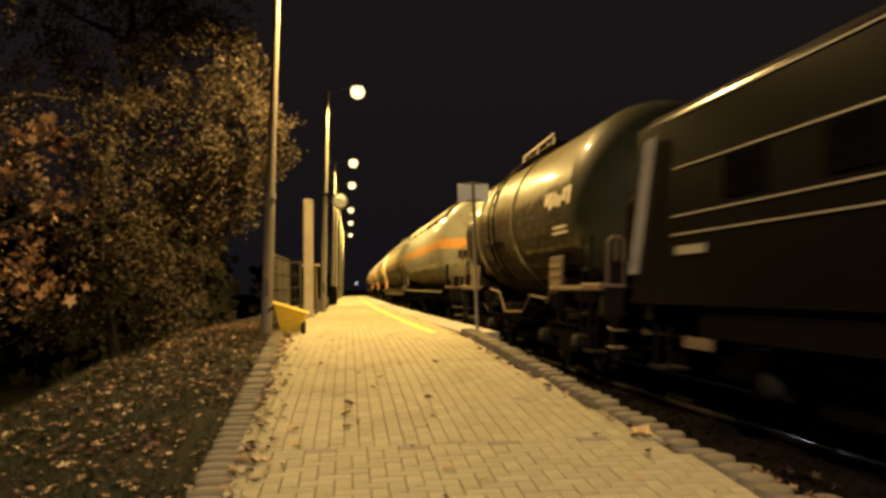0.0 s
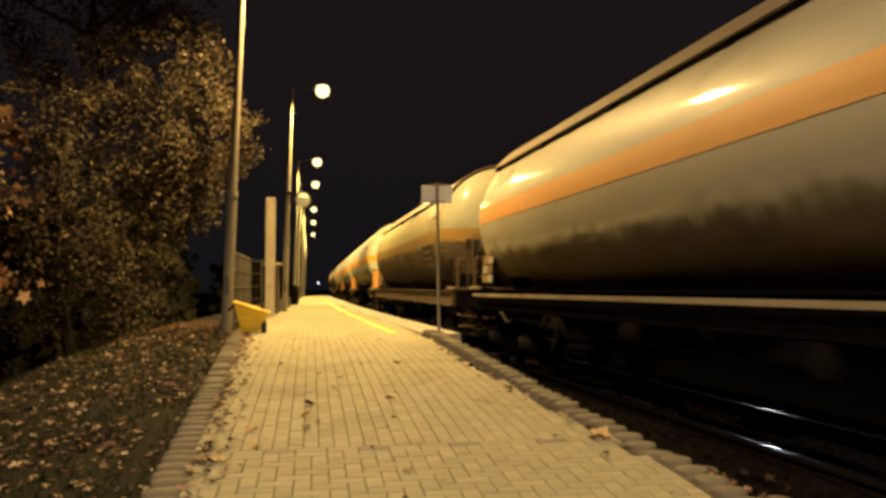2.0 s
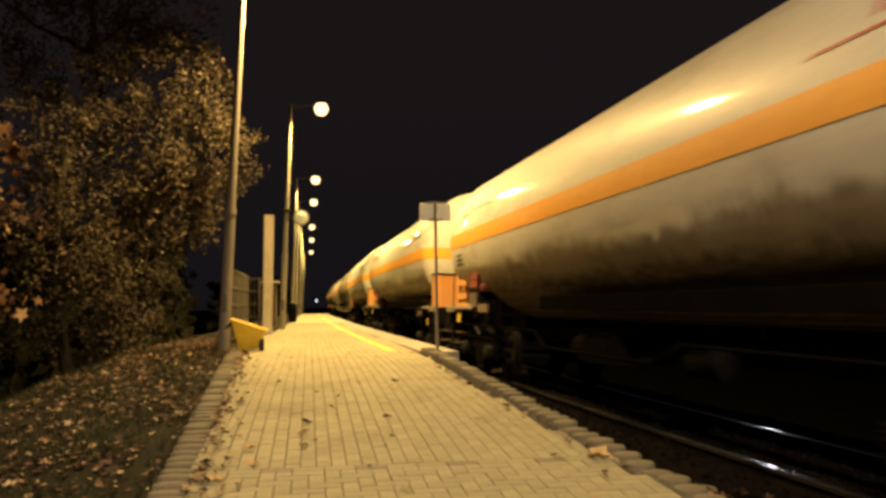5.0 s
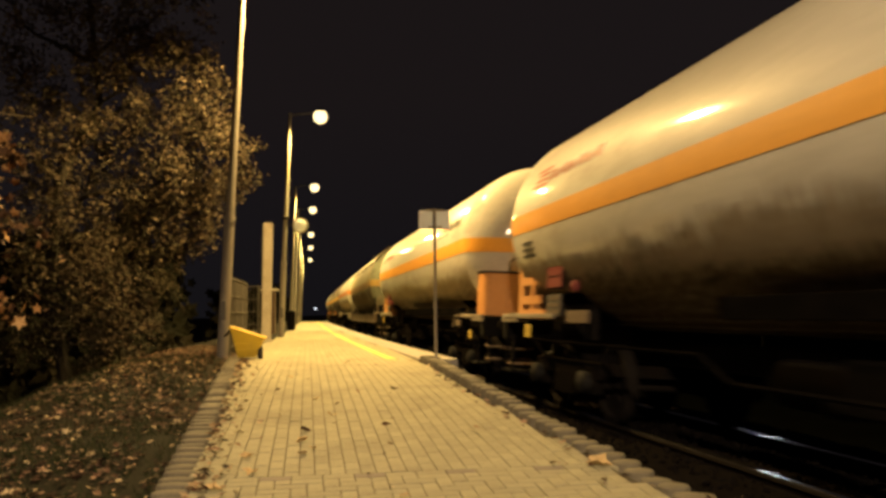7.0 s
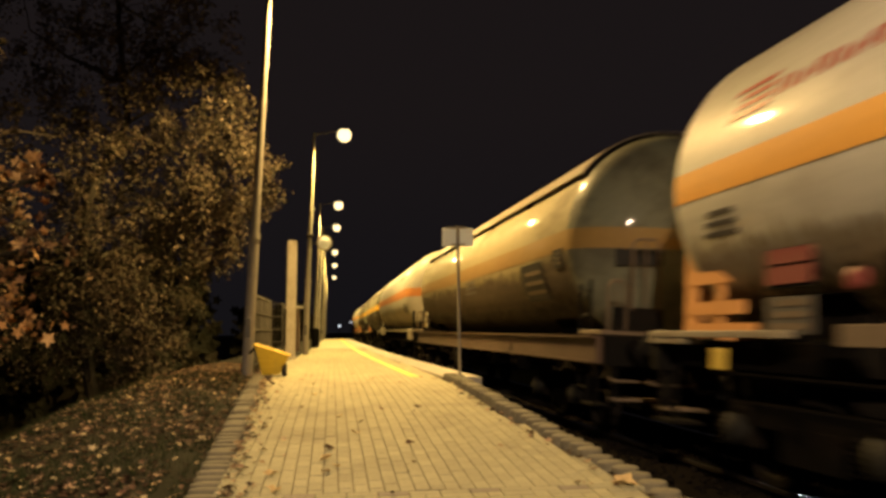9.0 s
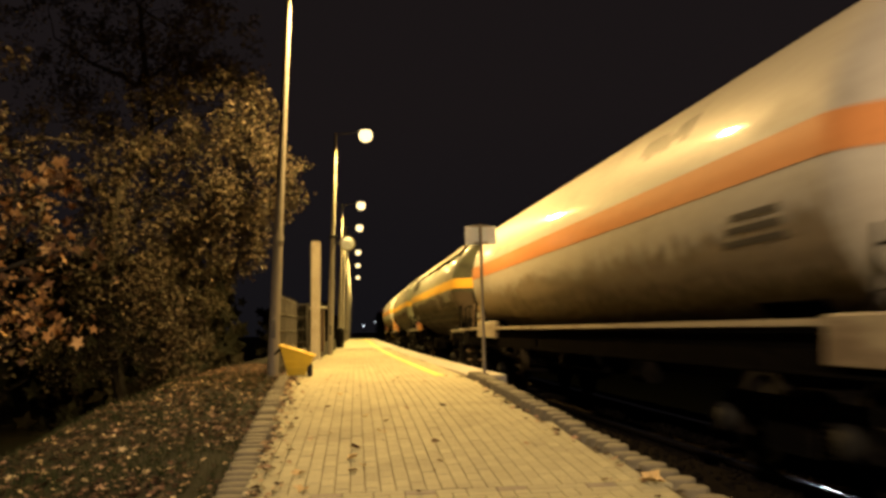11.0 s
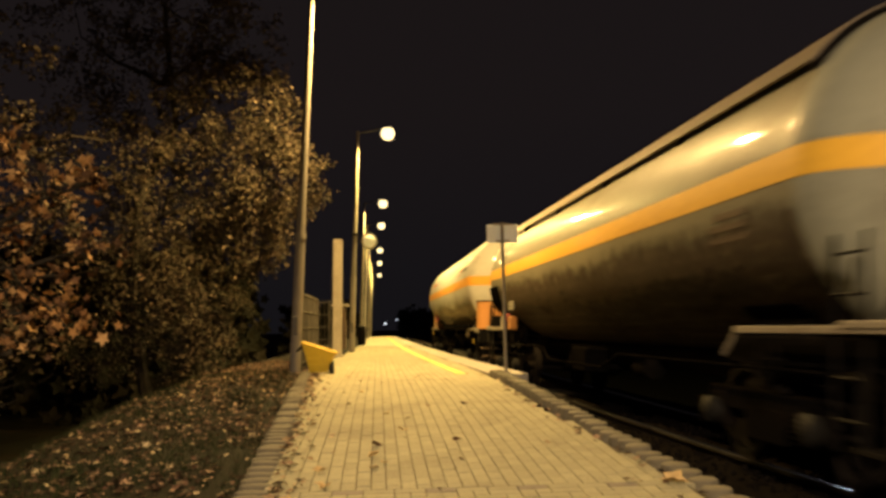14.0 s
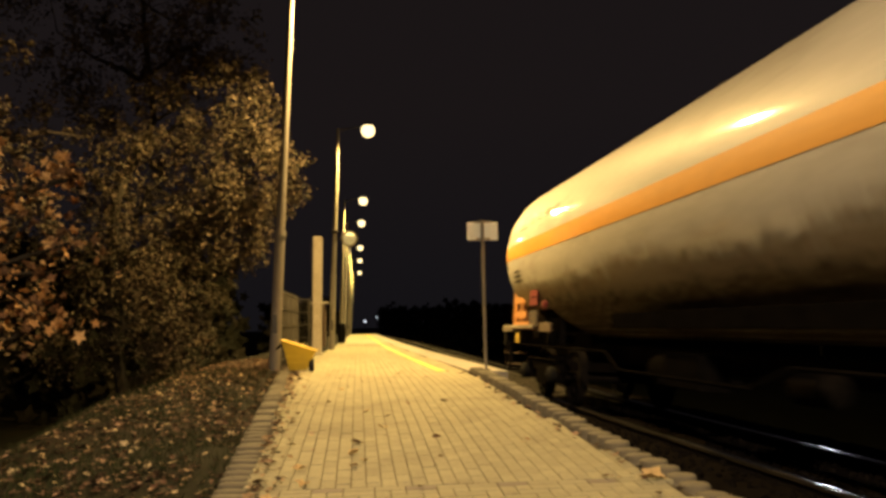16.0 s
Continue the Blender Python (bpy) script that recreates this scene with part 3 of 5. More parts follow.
def scatter(mesh, rng, centre, radii, count, size, star=False, shell=0.45):
    """Leaves on drooping sprays within an ellipsoid, thicker towards its outside."""
    per = 9 if star else 36
    mean = sum(radii) / 3
    # a few gaps where no spray grows
    gaps = [Vector((rng.gauss(0, 1), rng.gauss(0, 1), rng.gauss(0, 1))).normalized() for _ in range(5)]
    made = 0
    while made < max(1, count // per):
        d = Vector((rng.gauss(0, 1), rng.gauss(0, 1), rng.gauss(0, 1))).normalized()
        if max(d.dot(g) for g in gaps) > 0.86 and rng.random() < 0.85:
            continue
        made += 1
        k = (shell + (1 - shell) * rng.random()) ** 0.6
        c = Vector((centre[0] + d.x * radii[0] * k, centre[1] + d.y * radii[1] * k, centre[2] + d.z * radii[2] * k))
        run = (d + Vector((rng.gauss(0, 0.5), rng.gauss(0, 0.5), rng.gauss(-0.5, 0.5)))).normalized()
        length = 0.62 * mean ** 0.6 * rng.uniform(0.5, 1.2)
        for q in range(per):
            u = q / per
            wide = 0.04 + 0.13 * mean ** 0.5 * (1 - u) * u * 2
            p = c + run * length * (u - 0.35) + Vector((rng.gauss(0, wide), rng.gauss(0, wide), rng.gauss(0, wide) - 0.25 * length * u * u))
            s = size * rng.uniform(0.6, 1.25)
            v, f = leaf_mesh(s, star)
            m = pose(*p, rng.uniform(-70, 70), rng.uniform(-70, 70), rng.uniform(0, 360))
            mesh.add([m @ Vector(q2) for q2 in v], f)


def branch(mesh, rng, a, b, r0, r1, depth, tips):
    pts = [Vector(a)]
    n = 4
    for k in range(1, n + 1):
        q = Vector(a).lerp(Vector(b), k / n)
        if k < n:
            q += Vector((rng.gauss(0, 1), rng.gauss(0, 1), rng.gauss(0, 0.6))) * (Vector(b) - Vector(a)).length * 0.05
        pts.append(q)
    for k in range(n):
        mesh.rod(pts[k], pts[k + 1], r0 + (r1 - r0) * k / n, 7, r0 + (r1 - r0) * (k + 1) / n)
    if depth > 0:
        for k in (2, 3, 4):
            d = Vector((rng.gauss(0, 1), rng.gauss(0, 1), rng.gauss(0.5, 0.7))).normalized()
            ln = (Vector(b) - Vector(a)).length * rng.uniform(0.4, 0.6)
            branch(mesh, rng, pts[k], pts[k] + d * ln, r1 * 0.9, r1 * 0.35, depth - 1, tips)
    tips.append(pts[-1])


def tree(name, label, foot, lobes, leaf_mat, size, seed, star=False, trunk_r=0.16):
    rng = random.Random(seed)
    gz = ground_z(foot[0], foot[1])
    t = thing(name, label, "tree", at=pose(foot[0], foot[1], gz - 0.1))
    base = Vector((foot[0], foot[1], gz - 0.1))
    wood, tips = Mesh(), []
    top = Vector((foot[0] + 0.2, foot[1], max(c[2] for c, _, _ in lobes)))
    branch(wood, rng, (0, 0, 0), top - base, trunk_r, trunk_r * 0.3, 1, tips)
    part("trunk", wood, BARK, t, smooth=True)
    crown = Mesh()
    for c, r, n in lobes:
        limb = Mesh()
        start = base.lerp(top, min(0.8, max(0.15, (c[2] - base.z - 0.8) / (top.z - base.z))))
        branch(limb, rng, start - base, Vector(c) - base, trunk_r * 0.4, 0.018, 2, tips)
        part("limb", limb, BARK, t, smooth=True)
        scatter(crown, rng, Vector(c) - base, r, n, size, star)
    ob = part("crown", crown, leaf_mat, t)
    ob["kind"] = "stuff"
    return t


tree("tree", "broad leafy tree with dull brown-green autumn leaves on the embankment", (-5.4, 20.6), [
    ((-2.35, 19.6, 4.9), (1.1, 1.2, 1.1), 6600), ((-3.1, 19.8, 3.5), (0.95, 1.1, 0.75), 4400), ((-3.2, 20.0, 6.7), (1.35, 1.4, 1.2), 5200),
    ((-4.3, 19.5, 2.0), (0.95, 1.1, 1.3), 4600), ((-4.0, 19.4, 0.6), (0.8, 0.9, 0.9), 1900), ((-4.8, 19.8, 4.6), (1.4, 1.4, 1.5), 5600),
    ((-5.4, 20.4, 7.4), (1.6, 1.6, 1.6), 3800), ((-6.8, 20.4, 5.2), (1.7, 1.7, 2.0), 3200), ((-6.6, 20.0, 2.2), (1.6, 1.6, 1.8), 3000),
    ((-5.0, 20.5, 9.4), (1.8, 1.8, 1.4), 2600), ((-3.4, 20.3, 8.6), (1.1, 1.1, 0.9), 1300), ((-7.2, 20.6, 8.6), (1.5, 1.5, 1.4), 1500)], LEAF_GREEN, 0.105, 11)
tree("tree", "young maple with orange autumn leaves beside the walk", (-5.6, 9.6), [
    ((-3.5, 9.2, 2.85), (0.50, 0.5, 0.30), 90), ((-3.10, 9.3, 2.95), (0.42, 0.4, 0.26), 60), ((-3.10, 9.3, 2.25), (0.40, 0.4, 0.22), 45),
    ((-3.30, 9.2, 1.40), (0.45, 0.4, 0.25), 60), ((-3.45, 9.3, 1.95), (0.45, 0.4, 0.22), 45), ((-3.95, 9.3, 3.3), (0.6, 0.5, 0.30), 70), ((-3.75, 9.2, 1.55), (0.50, 0.5, 0.30), 80),
    ((-4.2, 9.1, 2.4), (0.7, 0.6, 0.4), 90), ((-4.6, 9.3, 1.2), (0.7, 0.6, 0.5), 80), ((-4.9, 9.6, 3.4), (0.9, 0.8, 0.5), 80), ((-5.6, 9.5, 2.4), (0.9, 0.9, 0.9), 90)], LEAF_ORANGE, 0.115, 23, True, 0.07)
tree("tree", "dark leafy tree further down the embankment", (-8.6, 15.0), [
    ((-6.6, 14.6, 3.8), (1.5, 1.4, 1.6), 1500), ((-7.6, 14.8, 6.0), (1.9, 1.7, 1.6), 1000), ((-7.4, 14.0, 1.4), (1.6, 1.4, 1.5), 2400), ((-9.4, 15.0, 4.4), (2.0, 1.8, 2.2), 2000)], LEAF_GREEN, 0.13, 31)
tree("tree", "dark tree behind the fence", (-7.0, 34.0), [
    ((-6.8, 33.5, 3.0), (2.0, 1.8, 2.2), 2600), ((-8.5, 34.0, 5.5), (2.4, 2.2, 2.2), 2400), ((-9.8, 33.0, 2.0), (2.2, 2.0, 2.0), 1800)], LEAF_GREEN, 0.14, 37)


def fallen():
    rng = random.Random(5)
    m = Mesh()

    def drop(x, y, z, size, star):
        v, f = leaf_mesh(size, star)
        q = pose(x, y, z + 0.012, rng.uniform(-22, 22), rng.uniform(-22, 22), rng.uniform(0, 360))
        m.add([q @ Vector(p) for p in v], f)
    n = 0
    while n < 10500:
        y = 2.5 + 18 * rng.random() ** 1.2
        x = left_x(y) - 0.22 - 2.9 * rng.random()
        if noise.noise((x * 1.4, y * 0.8, 4)) + 0.9 * (y - 5) / 9 < rng.uniform(-0.6, 0.55):
            continue
        drop(x, y, ground_z(x, y), rng.uniform(0.028, 0.075), rng.random() < 0.5)
        n += 1
    for _ in range(230):
        y = 3.2 + 12 * rng.random()
        x = left_x(y) + abs(rng.gauss(0, 0.07)) + 0.0
        drop(x, y, walk_z(y), rng.uniform(0.03, 0.085), rng.random() < 0.6)
    for _ in range(90):
        y = 5 + 8.5 * rng.random()
        x = right_x(y) - abs(rng.gauss(0, 0.06))
        drop(x, y, walk_z(y), rng.uniform(0.04, 0.08), rng.random() < 0.5)
    for _ in range(34):
        y = 4 + 16 * rng.random() ** 1.3
        x = rng.uniform(left_x(y), right_x(y))
        drop(x, y, walk_z(y), rng.uniform(0.03, 0.05), rng.random() < 0.5)
    for _ in range(500):
        y = 2.5 + 11 * rng.random()
        x = right_x(y) + 0.25 + 0.9 * rng.random()
        drop(x, y, ground_z(x, y), rng.uniform(0.05, 0.10), rng.random() < 0.5)
    tagged(new("fallen_leaves", m.data("fallen_leaves", LEAF_FALLEN)), "brown and tan fallen leaves scattered over grass and paving", "leaves", kind="stuff")


def pale_litter():
    """Dry pale leaves that gather along the edge of the paving and on the bank."""
    rng = random.Random(15)
    m = Mesh()
    for k in range(900):
        y = 3.4 + 11 * rng.random() ** 1.2
        if k < 190:
            x, z = left_x(y) + abs(rng.gauss(0, 0.11)) - 0.03, walk_z(y)
        elif k < 840:
            x = left_x(y) - 0.2 - 1.9 * rng.random()
            z = ground_z(x, y)
        else:
            x, z = rng.uniform(left_x(y), right_x(y)), walk_z(y)
        v, f = leaf_mesh(rng.uniform(0.035, 0.085), rng.random() < 0.5)
        q = pose(x, y, z + 0.014, rng.uniform(-25, 25), rng.uniform(-25, 25), rng.uniform(0, 360))
        m.add([q @ Vector(p) for p in v], f)
    tagged(new("pale_leaf_litter", m.data("pale_leaf_litter", LEAF_LITTER)), "pale dry leaves gathered along the edge of the paving", "leaves", kind="stuff")


def one_leaf(x, y, size, mat, label):
    m = Mesh()
    v, f = leaf_mesh(size, True)
    m.add([(a, b, c * 2.2) for a, b, c in v], f)
    solo("fallen_leaf", m, mat, label, "leaf", group="single leaves on the paving", at=pose(x, y, walk_z(y) + 0.012, random.uniform(-18, 18), random.uniform(-18, 18), random.uniform(0, 360)))


def grass():
    rng = random.Random(8)
    m = Mesh()
    n = 0
    while n < 16000:
        y = 2.4 + 13 * rng.random() ** 1.5
        x = left_x(y) - 0.2 - 2.7 * rng.random()
        if noise.noise((x * 1.1, y * 1.1, 12)) < rng.uniform(-0.5, 0.4):
            continue
        z = ground_z(x, y)
        h, a, w = rng.uniform(0.03, 0.10), rng.uniform(0, 6.28), 0.005
        lx, ly = rng.gauss(0, 0.03), rng.gauss(0, 0.03)
        m.add([(x - w * math.cos(a), y - w * math.sin(a), z - 0.01), (x + w * math.cos(a), y + w * math.sin(a), z - 0.01), (x + lx, y + ly, z + h)], [(0, 1, 2)])
        n += 1
    tagged(new("grass", m.data("grass", GRASS)), "short sparse grass on the embankment strip", "grass", kind="stuff")


def stones():
    rng = random.Random(9)
    m = Mesh()
    for _ in range(3500):
        y = 2.6 + 14 * rng.random() ** 1.4
        x = track_x(y) - 1.75 + 3.6 * rng.random()
        if y > PLATFORM_START and x < platform_edge(y) + 0.05:
            continue
        z = ground_z(x, y)
        s = rng.uniform(0.018, 0.04)
        vs = [(x + s * rng.uniform(0.7, 1.2) * c[0], y + s * rng.uniform(0.7, 1.2) * c[1], z + 0.008 + s * rng.uniform(0.6, 1.0) * c[2]) for c in ((1, 0, 0), (-1, 0, 0), (0, 1, 0), (0, -1, 0), (0, 0, 1), (0, 0, -1))]
        m.add(vs, [(0, 2, 4), (2, 1, 4), (1, 3, 4), (3, 0, 4), (2, 0, 5), (1, 2, 5), (3, 1, 5), (0, 3, 5)])
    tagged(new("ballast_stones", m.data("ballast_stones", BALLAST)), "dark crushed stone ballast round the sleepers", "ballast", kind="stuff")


LEAF_LITTER = leafy("pale_leaf_litter", [(0.34, 0.25, 0.14), (0.24, 0.16, 0.085), (0.15, 0.09, 0.05), (0.40, 0.31, 0.18)], 0.65)
fallen()
pale_litter()
grass()
stones()
PALE_LEAF = leafy("pale_dry_leaf", [(0.50, 0.36, 0.16), (0.46, 0.33, 0.15)], 0.6)
DARK_LEAF = leafy("dark_wet_leaf", [(0.07, 0.045, 0.025), (0.09, 0.05, 0.028)], 0.4)
for lx, ly, size, mat, lab in ((1.95, 5.5, 0.17, PALE_LEAF, "large pale curled maple leaf beside the palisades"),
                               (0.95, 9.28, 0.09, DARK_LEAF, "small dark wet leaf on the pavers"), (-0.02, 6.98, 0.10, DARK_LEAF, "small dark wet leaf on the pavers"),
                               (-0.04, 6.57, 0.10, PALE_LEAF, "pale dry leaf on the pavers"), (-0.41, 6.10, 0.10, PALE_LEAF, "pale dry leaf on the pavers"),
                               (-0.36, 5.64, 0.10, PALE_LEAF, "pale dry leaf on the pavers"), (0.04, 6.29, 0.06, PALE_LEAF, "pale dry leaf on the pavers"),
                               (0.09, 8.64, 0.07, PALE_LEAF, "pale dry leaf on the pavers"), (-0.55, 5.28, 0.10, PALE_LEAF, "pale dry leaf on the pavers"),
                               (0.22, 7.63, 0.09, PALE_LEAF, "pale dry leaf on the pavers"), (0.66, 7.10, 0.08, DARK_LEAF, "small dark wet leaf on the pavers"),
                               (-0.21, 10.76, 0.08, PALE_LEAF, "pale dry leaf on the pavers")):
    one_leaf(lx, ly, size, mat, lab)


def far_woods():
    """Dark woods behind the embankment and beyond the platform's end."""
    rng = random.Random(77)
    m = Mesh()
    for x0, x1, y0, y1, h0, h1, count in ((-46, -9, 44, 70, 4.5, 8.0, 5200), (-90, -30, 70, 120, 6, 11, 3000), (-14, -3.5, 120, 170, 3.0, 6.0, 1500), (5.0, 60, 150, 210, 3.0, 7.5, 3400)):
        for _ in range(count):
            x, y = rng.uniform(x0, x1), rng.uniform(y0, y1)
            top = h0 + (h1 - h0) * (0.5 + 0.5 * noise.noise((x * 0.13, y * 0.05, 21)) + 0.35 * noise.noise((x * 0.6, y * 0.1, 22)))
            z = -3.3 + (top + 3.3) * rng.random() ** 0.75
            v, f = leaf_mesh(rng.uniform(0.7, 1.6), True)
            q = pose(x, y, z, rng.uniform(50, 130), rng.uniform(-40, 40), rng.uniform(-50, 50))
            m.add([q @ Vector(p) for p in v], f)
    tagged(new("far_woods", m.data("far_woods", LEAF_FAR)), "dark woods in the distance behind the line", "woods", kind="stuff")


def verge_stubs():
    """Round stubs added in the verge, where sleeper ends show as pale tops."""
    me = Mesh().lathe([(0.098, -0.30), (0.100, -0.016), (0.096, -0.003), (0.086, 0.002)], n=14).data("palisade_stub", PALISADE, True)
    for x, y in ((2.98, 5.05), (3.02, 6.15), (2.96, 6.75), (2.90, 7.9)):
        solo("palisade_stub", me, PALISADE, "round concrete stub added beside a sleeper end", "palisade", group="sunk palisades", at=pose(x, y, ground_z(x, y) + 0.025, random.uniform(-4, 4), random.uniform(-4, 4), 0))


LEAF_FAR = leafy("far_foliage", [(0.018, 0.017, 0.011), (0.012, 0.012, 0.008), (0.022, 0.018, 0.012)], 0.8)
far_woods()
verge_stubs()


def far_lamp(x, y, z, r, strength, label):
    la = thing("distant_lamp", label, "lamp", group="distant lamps", at=pose(x, y, z))
    part("bulb", Mesh().lathe([(r * 0.3, -r), (r, -r * 0.4), (r, r * 0.4), (r * 0.3, r)], n=12), glow("distant_lamp_white", (0.85, 0.92, 1.0), strength), la)
    part("mast", Mesh().rod((0, 0.2, -z - 3.0), (0, 0.2, 0.1), r * 0.4, 8), DARK_METAL, la)
    part("hood", Mesh().box(0, 0.1, r * 1.2, r * 2.2, r * 2.4, r * 0.3), DARK_METAL, la)


far_lamp(2.6, 280.0, 3.4, 0.28, 2.5, "small white lamp far away along the line")
far_lamp(6.5, 280.0, 4.6, 0.22, 1.5, "faint white lamp far away along the line")
# unseen lamp, added where the white rail glints point; mast and distance assumed
far_lamp(33.6, 58.0, 9.5, 0.35, 70.0, "unseen white lamp added for the glints on the rails")


# ---- the train ----
SPEED = 11.2
WHEEL_R = 0.46


def paint(name, color, rough=0.5, dirt=(0.07, 0.055, 0.04), amount=0.6, coat=0.45, scale=0.7, edge=(0.48, 0.72), spec=0.10):
    return material(name, color, rough, grain=14, vary=0.06, stain=dirt, stain_amount=amount, stain_scale=scale, bump=0.015, stretch=(1, 0.35, 1.1), coat=coat, stain_edge=edge, spec=spec)


P_WHITE = paint("white_tank_paint", (0.45, 0.443, 0.398), 0.5, (0.15, 0.12, 0.085), 0.6)
P_CREAM = paint("cream_tank_paint", (0.365, 0.345, 0.295), 0.5, (0.15, 0.12, 0.085), 0.5, coat=0.3)
P_GREY = paint("grey_tank_paint", (0.28, 0.268, 0.215), 0.5, (0.13, 0.105, 0.075), 0.5, scale=0.8)
P_TAN = paint("tan_tank_paint", (0.20, 0.172, 0.088), 0.6, (0.07, 0.055, 0.036), 0.6, coat=0.0, scale=0.8)
P_OLIVE = paint("dull_olive_tank_paint", (0.19, 0.163, 0.088), 0.6, (0.07, 0.055, 0.038), 0.6, coat=0.12, scale=0.8)
P_GREEN = paint("grey_green_tank_paint", (0.22, 0.205, 0.145), 0.45, (0.07, 0.058, 0.04), 0.6, 0.4, 0.8)
P_GREEN_PALE = paint("pale_grey_green_tank_paint", (0.175, 0.163, 0.112), 0.45, (0.12, 0.10, 0.065), 0.5, 0.4, 0.8)
P_BLACK = paint("dark_oil_tank_paint", (0.085, 0.075, 0.036), 0.45, (0.03, 0.026, 0.02), 0.6, 0.5)
P_ORANGE = paint("orange_band_paint", (0.68, 0.33, 0.05), 0.5, (0.35, 0.16, 0.05), 0.4)
P_YELLOW_BAND = paint("yellow_orange_band_paint", (0.64, 0.37, 0.045), 0.5, (0.33, 0.18, 0.05), 0.4)
P_RED = paint("red_band_paint", (0.47, 0.20, 0.07), 0.5, (0.22, 0.09, 0.05), 0.4)
P_SALMON = paint("faded_orange_band_paint", (0.50, 0.26, 0.08), 0.5, (0.24, 0.12, 0.05), 0.5)
P_BROWN = paint("faded_band_paint", (0.20, 0.13, 0.045), 0.55, (0.2, 0.11, 0.05), 0.5)
P_AMBER = paint("amber_panel_paint", (0.50, 0.245, 0.085), 0.5, (0.22, 0.12, 0.04), 0.5)
# tones of the tank shells: dirt plus belly shade put into the colour
GRIME_SHADE = paint("oily_grime_shade", (0.024, 0.019, 0.014), 0.75, (0.009, 0.008, 0.006), 0.8, 0.0, 2.0, spec=0.1)
GRIME_SHADE_PALE = paint("pale_grime_shade_film", (0.135, 0.110, 0.072), 0.65, (0.07, 0.055, 0.036), 0.6, 0.0, 1.5, spec=0.1)
BROWN_TONE = paint("dark_brown_tone", (0.066, 0.051, 0.036), 0.7, (0.035, 0.027, 0.019), 0.45, 0.0, 2.0, spec=0.1)
TAN_TONE = paint("dull_tan_tone", (0.27, 0.225, 0.165), 0.7, (0.15, 0.12, 0.085), 0.6, 0.0, 1.5, spec=0.1)
P_HEAD = paint("near_black_head_paint", (0.028, 0.030, 0.018), 0.5, (0.015, 0.014, 0.01), 0.6, 0.2)
P_BOX = paint("orange_panel_paint", (0.62, 0.23, 0.06), 0.5, (0.25, 0.11, 0.04), 0.5)
P_FRAME = paint("rusty_frame_paint", (0.115, 0.086, 0.060), 0.65, (0.05, 0.035, 0.025), 0.7, 0.0)
P_SILL = paint("red_brown_sill_paint", (0.066, 0.044, 0.032), 0.55, (0.045, 0.03, 0.022), 0.6, 0.0)
P_PALE = paint("pale_frame_paint", (0.34, 0.32, 0.27), 0.5, (0.11, 0.085, 0.06), 0.7, 0.0)
P_DECK = paint("mottled_deck_paint", (0.19, 0.165, 0.125), 0.6, (0.07, 0.05, 0.035), 0.85, 0.0, 2.2)
P_SHIELD = paint("sun_shield_paint", (0.155, 0.128, 0.096), 0.55, (0.09, 0.07, 0.05), 0.6, 0.0)
P_LOCO = material("dark_brown_loco_paint", (0.0042, 0.0036, 0.0032), 0.2, grain=9, vary=0.25, bump=0.006, spec=0.05)
P_ROOF = paint("dusty_loco_roof", (0.018, 0.014, 0.010), 0.85, (0.012, 0.010, 0.008), 0.6, 0.0, spec=0.1)
P_STRIPE = paint("pale_stripe_paint", (0.22, 0.20, 0.165), 0.5, (0.1, 0.085, 0.07), 0.5, 0.0)
# near black underneath: shade below the wagons is put into these colours
NEAR_BLACK = material("near_black_tone", (0.0035, 0.0031, 0.0028), 0.9, grain=12, vary=0.4, stain=(0.007, 0.006, 0.005), stain_scale=3, bump=0.1, spec=0.0)
BOGIE = material("shaded_bogie", (0.005, 0.0045, 0.004), 0.85, 0.0, grain=16, vary=0.4, stain=(0.010, 0.007, 0.005), stain_scale=4, bump=0.2, spec=0.0)
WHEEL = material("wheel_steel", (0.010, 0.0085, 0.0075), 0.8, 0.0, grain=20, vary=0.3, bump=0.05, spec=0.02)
# patchy and lighter than the bogie: lamplight on the covers is painted in
AXLE = paint("lit_axle_box_cover", (0.012, 0.0115, 0.0105), 0.6, (0.004, 0.0035, 0.003), 0.95, 0.0, 7.0)
PLACARD = paint("dark_placard", (0.014, 0.013, 0.012), 0.6, (0.03, 0.025, 0.02), 0.4, 0.0)
WRITING = paint("dark_writing", (0.06, 0.055, 0.05), 0.5, (0.1, 0.09, 0.08), 0.3, 0.0)
RED_MARK = paint("dark_red_marking", (0.30, 0.05, 0.035), 0.45, (0.3, 0.15, 0.1), 0.3, 0.0)
PALE_MARK = paint("pale_marking", (0.60, 0.57, 0.46), 0.5, (0.4, 0.36, 0.28), 0.4, 0.0)
LABEL_YELLOW = paint("yellow_label", (0.42, 0.31, 0.06), 0.5, (0.4, 0.3, 0.1), 0.3, 0.0)
P_LOCKER = paint("dirty_orange_locker_paint", (0.24, 0.115, 0.04), 0.55, (0.12, 0.06, 0.03), 0.6, 0.0)
RED_PLATE = paint("red_plate", (0.15, 0.04, 0.036), 0.4, (0.2, 0.05, 0.04), 0.3, 0.0)


# dark green, deepened further to stand in for weaker lamplight on the end
P_HEAD_GREEN = paint("shaded_green_head_paint", (0.062, 0.066, 0.046), 0.5, (0.022, 0.021, 0.016), 0.75, 0.25, 1.6, (0.42, 0.66))
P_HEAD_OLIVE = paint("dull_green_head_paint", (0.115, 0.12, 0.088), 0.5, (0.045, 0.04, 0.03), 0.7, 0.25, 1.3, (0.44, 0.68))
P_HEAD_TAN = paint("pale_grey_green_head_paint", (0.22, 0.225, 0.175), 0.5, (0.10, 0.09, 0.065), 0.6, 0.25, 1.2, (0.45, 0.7))


